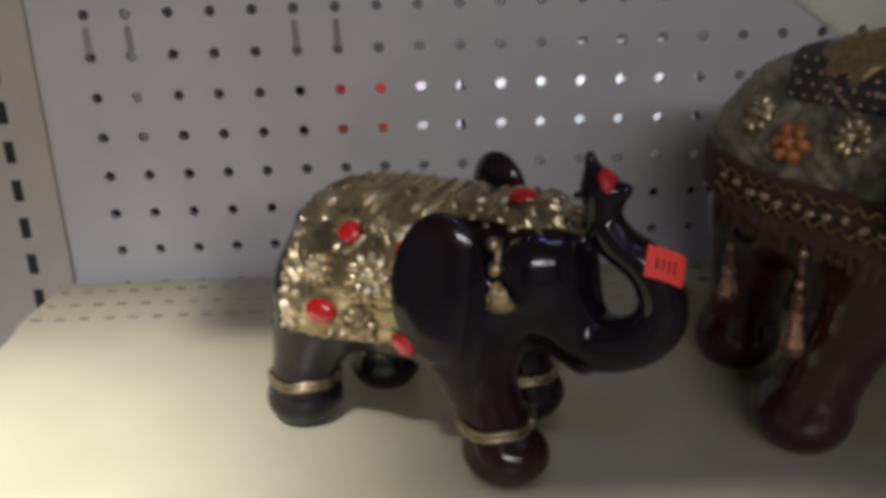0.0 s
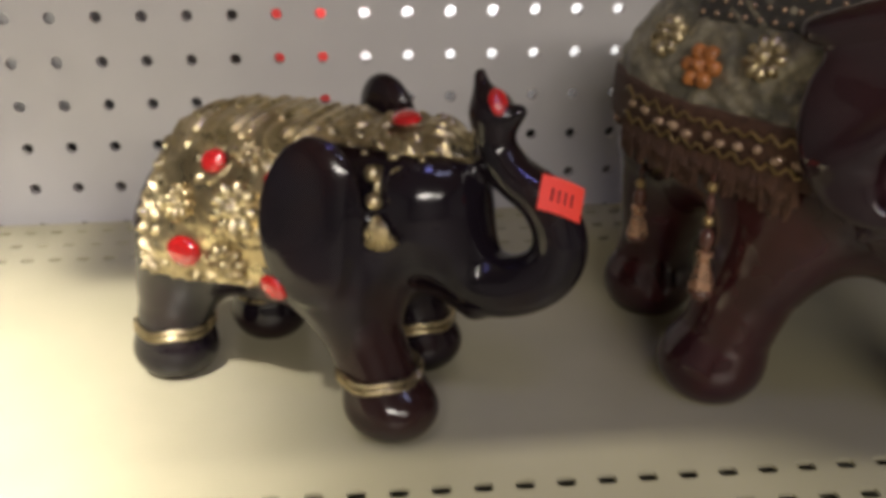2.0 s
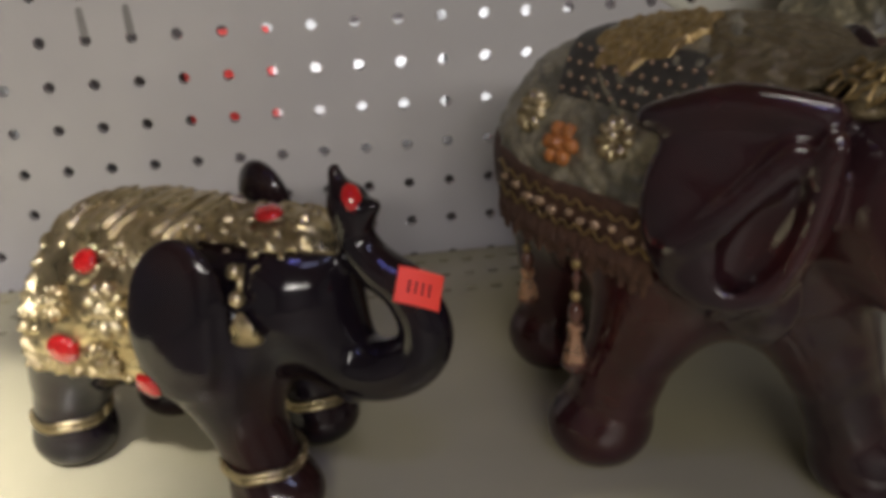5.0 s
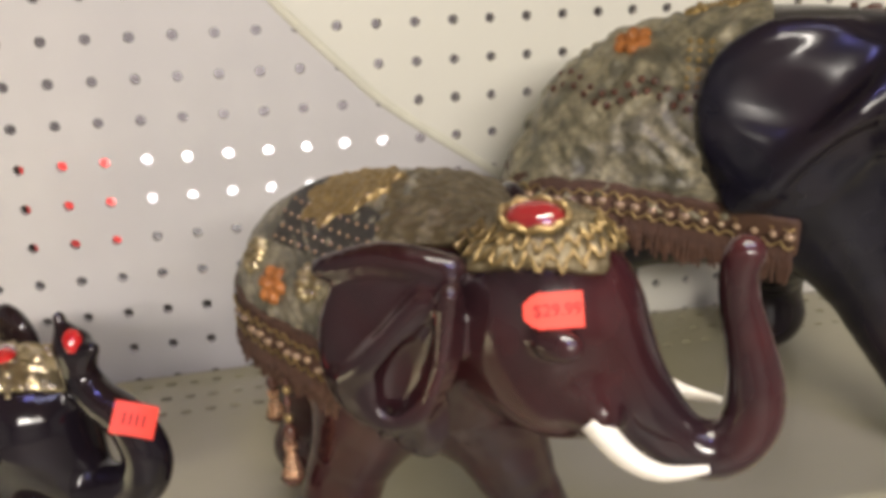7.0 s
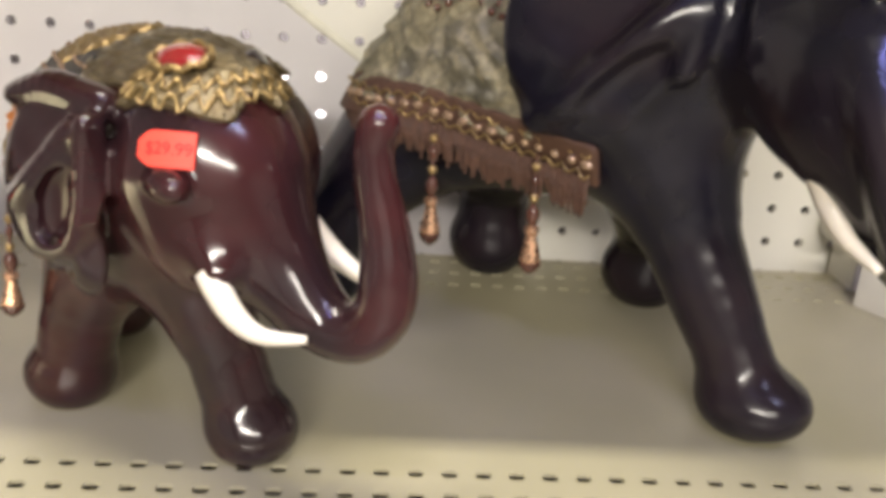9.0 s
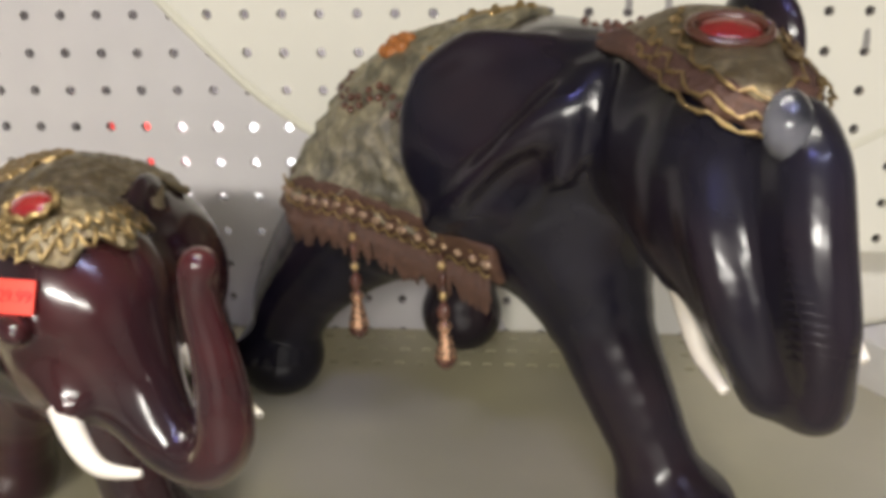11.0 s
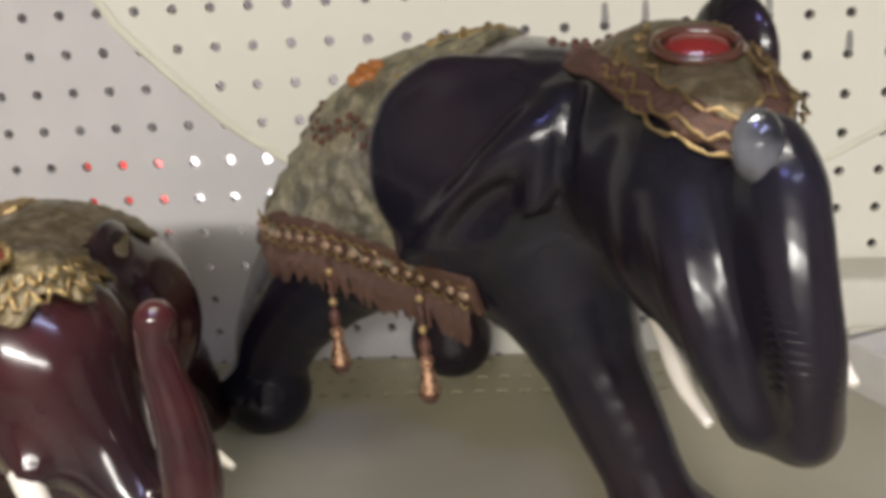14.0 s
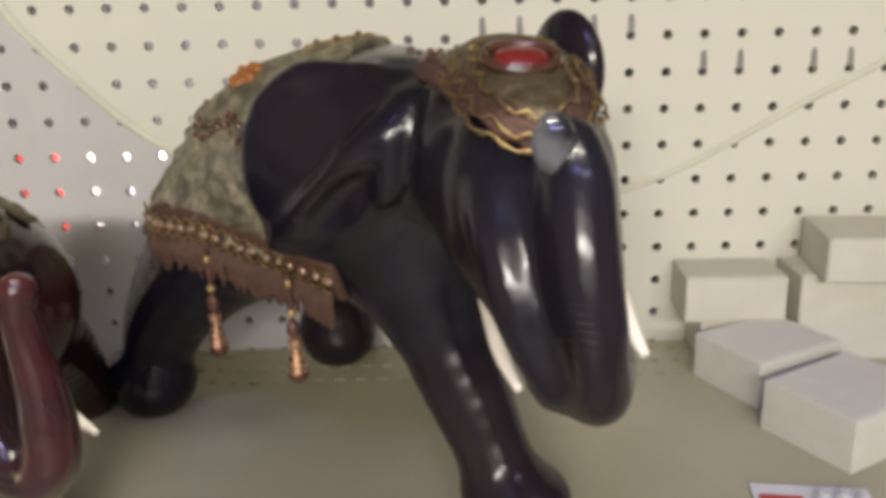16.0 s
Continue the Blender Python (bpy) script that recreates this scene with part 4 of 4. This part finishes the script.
ears_b = [("ell", 0.020, (0.086, -0.028, 0.205), (0.036, 0.030, 0.0225)),
          ("ell", 0.010, (0.056, -0.061, 0.186), (0.043, 0.0075, 0.042), 4, -8, -12),
          ("ell", 0.008, (0.050, -0.060, 0.158), (0.031, 0.0065, 0.024), 6, 30, 0),
          ("chain", 0.006, [(0.026, -0.058, 0.205), (0.048, -0.055, 0.219), (0.080, -0.046, 0.222)], [0.005, 0.0070, 0.004]),
          ("chain", 0.012, [(0.108, -0.056, 0.208), (0.104, -0.067, 0.190), (0.100, -0.066, 0.172)], [0.0060, 0.0048, 0.003]),
          ("chain", 0.012, [(0.098, -0.066, 0.200), (0.085, -0.074, 0.187), (0.062, -0.073, 0.163), (0.034, -0.065, 0.140)], [0.0050, 0.0062, 0.0054, 0.003]),
          ("cut", 0.010, (0.074, -0.076, 0.158), (0.008, 0.006, 0.020), 0, 40),
          ("cut", 0.010, (0.046, -0.072, 0.196), (0.020, 0.005, 0.014), 0, 30),
          ("cutchain", 0.006, [(0.118, -0.066, 0.214), (0.116, -0.074, 0.185), (0.108, -0.070, 0.150)], [0.004, 0.005, 0.005]),
          ("ell", 0.006, (0.157, 0.004, 0.221), (0.025, 0.010, 0.028), -30)]
eye_b = [("ell", 0.004, (0.138, -0.0805, 0.184), (0.0075, 0.005, 0.0045), -40),
         ("chain", 0.004, [(0.130, -0.079, 0.176), (0.138, -0.083, 0.173), (0.147, -0.084, 0.176)], [0.002, 0.0026, 0.002])]
all_b = torso_b + head_b + legs_b + trunk_b + ears_b + eye_b


def tusks_b(bm):
    for pts in ([(0.161, -0.085, 0.144), (0.168, -0.093, 0.133), (0.177, -0.105, 0.124), (0.190, -0.1175, 0.1178)], [(0.203, -0.070, 0.152), (0.213, -0.075, 0.140), (0.221, -0.082, 0.132), (0.228, -0.088, 0.1272)]):
        line = bezier(pts, 6)
        tube(bm, line, [0.0060 - 0.0042 * (i / (len(line) - 1)) ** 1.5 for i in range(len(line))], 10)


def rings_b(bm):
    line, rad = finer(*trunk_b[1][2:], 8)
    for k in range(7, len(line) - 6):
        c, r = Vector(line[k]), rad[k] + 0.0001
        tube(bm, [c + Vector((r * math.cos(a), r * math.sin(a), 0.0006 * math.sin(3 * a))) for a in [radians(-128 + 9 * j) for j in range(13)]], 0.0004, 5)


big = figure("elephant_figurine", all_b, AT_B, YAW_B, (-0.15, -0.145, -0.004), (0.245, 0.135, 0.256), 0.0024, [LACQ_B, IVORY],
             "large glossy blue-black elephant figurine with lowered trunk and white tusks", [(tusks_b, 1), (rings_b, 0)])

root = empty_at("saddle_cloth", AT_B, YAW_B)
tb = torso_b + legs_b
edge_b = lambda x: 0.1345 - 0.15 * np.maximum(0, x + 0.03)
shell("cloth", tb, lambda P: np.maximum(np.maximum(P[..., 0] - 0.048, edge_b(P[..., 0]) - P[..., 2]), -(P[..., 0] + 0.3)), 0.0032,
      (-0.125, -0.075, 0.115), (0.06, 0.11, 0.24), 0.0018, CLOTH, root, "olive and gold brocade panel",
      relief=lambda P: 0.0019 * np.sin(P[..., 0] * 210 + 2.6 * np.sin(P[..., 2] * 150)) * np.sin(P[..., 2] * 260 + 2.6 * np.sin(P[..., 0] * 120)) + 0.0006 * np.sin(P[..., 0] * 800) * np.sin(P[..., 2] * 800))
shell("ribbon", tb, lambda P: np.maximum(np.maximum(P[..., 0] - 0.066, np.abs(P[..., 2] - edge_b(P[..., 0]) - 0.001) - 0.011), -(P[..., 0] + 0.3)), 0.0042,
      (-0.13, -0.08, 0.10), (0.072, 0.115, 0.155), 0.0018, BROWN, root, "dark brown ribbon")
trim(root, tb, [-0.086 + 0.0021 * k for k in range(72)], lambda x: float(edge_b(x)) + 0.001, 0.0046, 0.018, 0.0026)
p, n = settle(tb, (-0.020, -0.012, 0.207), 0.0035)
part("flower", flower_bm(face_to(p, n), 0.011), AMBER, root, "amber orange flower", True)
for k in range(26):
    x = -0.066 + 0.0034 * k
    for z in (0.188, 0.1935):
        q = near_xy(tb, x, z + 0.004 * math.sin(k * 0.5), 0.0035)
        if q is not None and k % 2 == (z > 0.19):
            bm = bmesh.new()
            ball(bm, q, 0.0021, 8, 6)
            part("stud", bm, DARKBEAD, root, smooth=True)
for x in (0.008, 0.013, 0.019):
    for k in range(7):
        z = 0.190 + 0.0042 * k
        q = near_xy(tb, x, z, 0.003)
        if q is not None:
            bm = bmesh.new()
            ball(bm, q, 0.0017, 8, 6)
            part("stud", bm, GOLDTRIM, root, smooth=True)
for x in (0.012, 0.026, 0.040):
    p, n = settle(tb, (x, 0.006, 0.226), 0.003)
    part("rosette", flower_bm(face_to(p, n), 0.009, 9), GOLDTRIM, root, "", True)
tagged(root, "olive brocade saddle cloth with gold braid, studs and brown fringe", "saddle cloth", "saddle cloths")

root = empty_at("headdress", AT_B, YAW_B)
hb = head_b + torso_b + trunk_b[:1]
FX, FY = math.cos(radians(-55)), math.sin(radians(-55))


def cap_b(P):
    u = (P[..., 0] - 0.150) * FX + (P[..., 1] + 0.042) * FY          # towards the face
    s = (P[..., 0] - 0.150) * -FY + (P[..., 1] + 0.042) * FX         # across it
    low_edge = 0.204 + 0.58 * np.abs(s) + 0.003 * np.sin(s * 420)
    return np.maximum(np.maximum(low_edge - P[..., 2], np.abs(s) - 0.044), -(u + 0.034))


shell("plate", hb, cap_b, 0.0032, (0.065, -0.11, 0.18), (0.215, 0.04, 0.246), 0.0016, OLDGOLD, root, "embossed gold cap",
      relief=lambda P: 0.0008 * np.sin(P[..., 0] * 420 + 2 * np.sin(P[..., 1] * 260)) * np.sin(P[..., 2] * 430))


def border_b(P):
    u = (P[..., 0] - 0.150) * FX + (P[..., 1] + 0.042) * FY
    s = (P[..., 0] - 0.150) * -FY + (P[..., 1] + 0.042) * FX
    d = P[..., 2] - (0.204 + 0.58 * np.abs(s))
    return np.maximum(np.maximum(np.abs(d - 0.003 - 0.0012 * np.sin(s * 520)) - 0.0065, np.abs(s) - 0.044), -(u + 0.04))


def nape_b(P):
    u = (P[..., 0] - 0.150) * FX + (P[..., 1] + 0.042) * FY
    s = (P[..., 0] - 0.150) * -FY + (P[..., 1] + 0.042) * FX
    return np.maximum(np.maximum(np.abs(u + 0.046) - 0.013, 0.214 - P[..., 2]), np.abs(s) - 0.06)


shell("border", hb, border_b, 0.0044, (0.065, -0.125, 0.175), (0.225, 0.04, 0.246), 0.0016, BROWN, root, "dark brown scalloped border",
      relief=lambda P: 0.0010 * np.sin(P[..., 0] * 900) * np.sin(P[..., 1] * 900))
shell("nape_net", hb, nape_b, 0.0036, (0.060, -0.09, 0.205), (0.20, 0.09, 0.25), 0.0018, MESHC, root, "dark beaded net")
for k in range(40):
    q, n = settle(hb, (0.086 + 0.0062 * (k % 8) + 0.003 * (k // 8 % 2), -0.034 + 0.0078 * (k // 8) - 0.0035 * (k % 8), 0.236), 0.0042)
    if nape_b(np.array([[*q]]))[0] < 0.002:
        bm = bmesh.new()
        ball(bm, q, 0.0022, 8, 6)
        part("stud", bm, DARKBEAD, root, smooth=True)
p, n = settle(hb, (0.163, -0.060, 0.229), 0.004)
part("gem", gem_bm(face_to(p, n), 0.0118, 0.0092, 0.0034), RUBY, root, "oval ruby-red cabochon", True)
bm = bmesh.new()
m = face_to(p, n)
tube(bm, [m @ Vector((0.0150 * math.cos(a), 0.0120 * math.sin(a), 0.0004)) for a in [2 * math.pi * k / 30 for k in range(31)]], 0.0022, 6)
part("setting", bm, DARKBEAD, root, smooth=True)
for dz, wv in ((0.0105, 0.0013), (0.0030, 0.0016), (-0.0020, 0.0009)):
    hem_chain(root, hb, (0.150, -0.042), [radians(-55 - 66 + 2.0 * k) for k in range(67)], lambda a: 0.204 + dz + 0.58 * 0.046 * abs(math.sin(a + radians(55))), 0.0052, wv, 0.0007)
# added lump in place of the reflection on the trunk's top ridge
p = Vector((0.1985, -0.1085, 0.2085))
part("stone", gem_bm(face_to(p, (0.42, -0.86, 0.30)), 0.0080, 0.0118, 0.0062), SHINE, root, "grey glassy lump for the reflection on the trunk ridge", True)
tagged(root, "embossed gold headdress with scalloped edge and a ruby-red stone", "headdress", "headdresses")

for top, bottom in (((-0.021, -0.0600, 0.128), (-0.021, -0.0575, 0.064)), ((0.037, -0.0640, 0.124), (0.038, -0.0615, 0.063))):
    tassel("beaded_tassel", top, bottom, (AT_B, YAW_B), 1.15, "long string of dark and gold beads with a copper bell")

# stickers on trunk and cheek
def stuck(prims, at, yaw, p, roll, out=0.0016):
    p, n = settle(prims, p, out)
    return pose(at[0], at[1], SZ, 0, 0, yaw) @ face_to(p, n) @ Matrix.Rotation(radians(roll), 4, "Z")


price_tag(stuck(all_s, AT_S, YAW_S, (0.1095, -0.0130, 0.0985), -28), 0.0165, 0.0125, "", "creased fluorescent orange price sticker stuck on a trunk")
price_tag(stuck(all_m, AT_M, YAW_M, (0.0830, -0.0940, 0.1495), 2, 0.0022), 0.0200, 0.0120, "$29.99", "fluorescent orange price sticker reading $29.99 on a forehead", 0.0035)


# ---- cartons at the far end of the shelf ----
def carton(at, w, d, hgt, yaw, label, flap=True):
    root = new("carton")
    root.matrix_world = pose(*at, 0, 0, yaw)
    bm = box_bm(-w / 2, w / 2, -d / 2, d / 2, 0, hgt, 0.0009)
    part("body", bm, CARTON, root)
    if flap:
        bm = box_bm(-w / 2 + 0.001, w / 2 - 0.001, -d / 2 - 0.0007, -d / 2 + 0.0002, hgt * 0.06, hgt * 0.97, 0.0003)
        part("flap", bm, CARTON, root)
        bm = box_bm(-w / 2 + 0.002, w / 2 - 0.002, -d / 2 + 0.002, d / 2 - 0.002, hgt, hgt + 0.0006, 0.0002)
        part("lid", bm, CARTON, root)
    return tagged(root, label, "carton", "white cartons")


carton((0.6890, -0.1535, SZ), 0.076, 0.062, 0.032, 30, "plain white folding carton standing in front of the others")
carton((0.6660, -0.0800, SZ), 0.072, 0.058, 0.031, 27, "plain white folding carton beside another on the shelf")
carton((0.6620, -0.0260, SZ), 0.060, 0.038, 0.029, 0, "plain white carton against the pegboard")
carton((0.6545, -0.0275, SZ + 0.0298), 0.069, 0.045, 0.032, -2, "plain white carton lying on another carton")
carton((0.7320, -0.0290, SZ), 0.070, 0.044, 0.063, 1, "tall plain white carton against the pegboard")
carton((0.7610, -0.0440, SZ + 0.0638), 0.105, 0.060, 0.030, -6, "larger plain white carton resting on top of the stack")
carton((0.7720, -0.1900, SZ), 0.076, 0.059, 0.036, 24, "plain white folding carton at the end of the row")

# a little blister pack near the shelf's front
root = new("blister_pack")
root.matrix_world = pose(0.640, -0.231, SZ, 0, 0, -8)
part("card", box_bm(-0.03, 0.03, -0.02, 0.02, 0, 0.002, 0.0005), PLAST, root)
part("print", box_bm(-0.027, -0.005, -0.006, 0.008, 0.002, 0.0028), REDCARD, root)
for k in range(3):
    bm = bmesh.new()
    ball(bm, (0.004 + 0.010 * k, 0.004, 0.002), (0.0045, 0.008, 0.006), 10, 6)
    part("blister", bm, PLAST, root, smooth=True)
tagged(root, "small white blister pack with red print lying on the shelf", "blister pack")


# ---- beyond the board: goods on the next bay ----
def stock(at, size, material, label):
    bm = box_bm(-size[0] / 2, size[0] / 2, -size[1] / 2, size[1] / 2, 0, size[2], 0.002)
    ob = mesh_ob("stock_box", bm, material)
    ob.matrix_world = pose(*at)
    return tagged(ob, label, "box", "stock behind the board")


rng2 = random.Random(11)
x = -0.75
while x < 1.5:
    w = rng2.uniform(0.09, 0.15)
    c = x + w / 2
    white = -0.01 < c < 0.27
    stock((c, 0.53, -0.025), (w - 0.006, 0.1, rng2.uniform(0.090, 0.105) if white else rng2.uniform(0.07, 0.16)), PLAST if white else STOCKDARK, "plain white box standing behind the board" if white else "dark box standing behind the board")
    x += w
stock((-0.055, 0.45, -0.025), (0.09, 0.05, 0.110), REDCARD, "red box standing behind the board")
stock((-0.31, 0.45, -0.025), (0.06, 0.05, 0.19), PLAST, "white box standing behind the board")
# this shelf's lack of light is put into its colour
back_shelf = raw_ob("shelf_behind", [(*slab(-0.8, 1.6, 0.30, 0.62, -0.045, -0.025), 0)], [HOLE])
tagged(back_shelf, "shelf of the next bay, coloured near-black for lack of light", "shelf", kind="structure")
tagged(raw_ob("wall_behind", [(*slab(-0.8, 1.6, 0.64, 0.66, -1.0, 0.75), 0)], [STOCKDARK]), "dark back panel of the next bay", "panel", kind="structure")

# ---- the shop around ----
shop = [("floor", slab(-3, 4, -6, 3, -1.02, -1.0), FLOOR, "worn vinyl shop floor"), ("ceiling", slab(-3, 4, -6, 3, 1.9, 1.95), CEIL, "pale tiled ceiling"),
        ("wall_south", slab(-3, 4, -6.05, -6.0, -1.02, 1.95), CEIL, "plain shop wall"), ("wall_west", slab(-3.05, -3, -6, 3, -1.02, 1.95), CEIL, "plain shop wall"),
        ("wall_east", slab(4, 4.05, -6, 3, -1.02, 1.95), CEIL, "plain shop wall"), ("wall_far", slab(-3, 4, 3, 3.05, -1.02, 1.95), CEIL, "plain shop wall")]
for nm, sl, mt, lb in shop:
    tagged(raw_ob(nm, [(*sl, 0)], [mt]), lb, nm.split("_")[0], kind="structure")
# tier added out of view, keeps overhead light off the shelf's back
tagged(raw_ob("shelf_unseen", [(*slab(-0.24, 1.0, -0.345, -0.02, 0.445, 0.465), 0)], [SHELF]), "unseen cream shelf added above to block overhead light", "shelf", kind="structure")
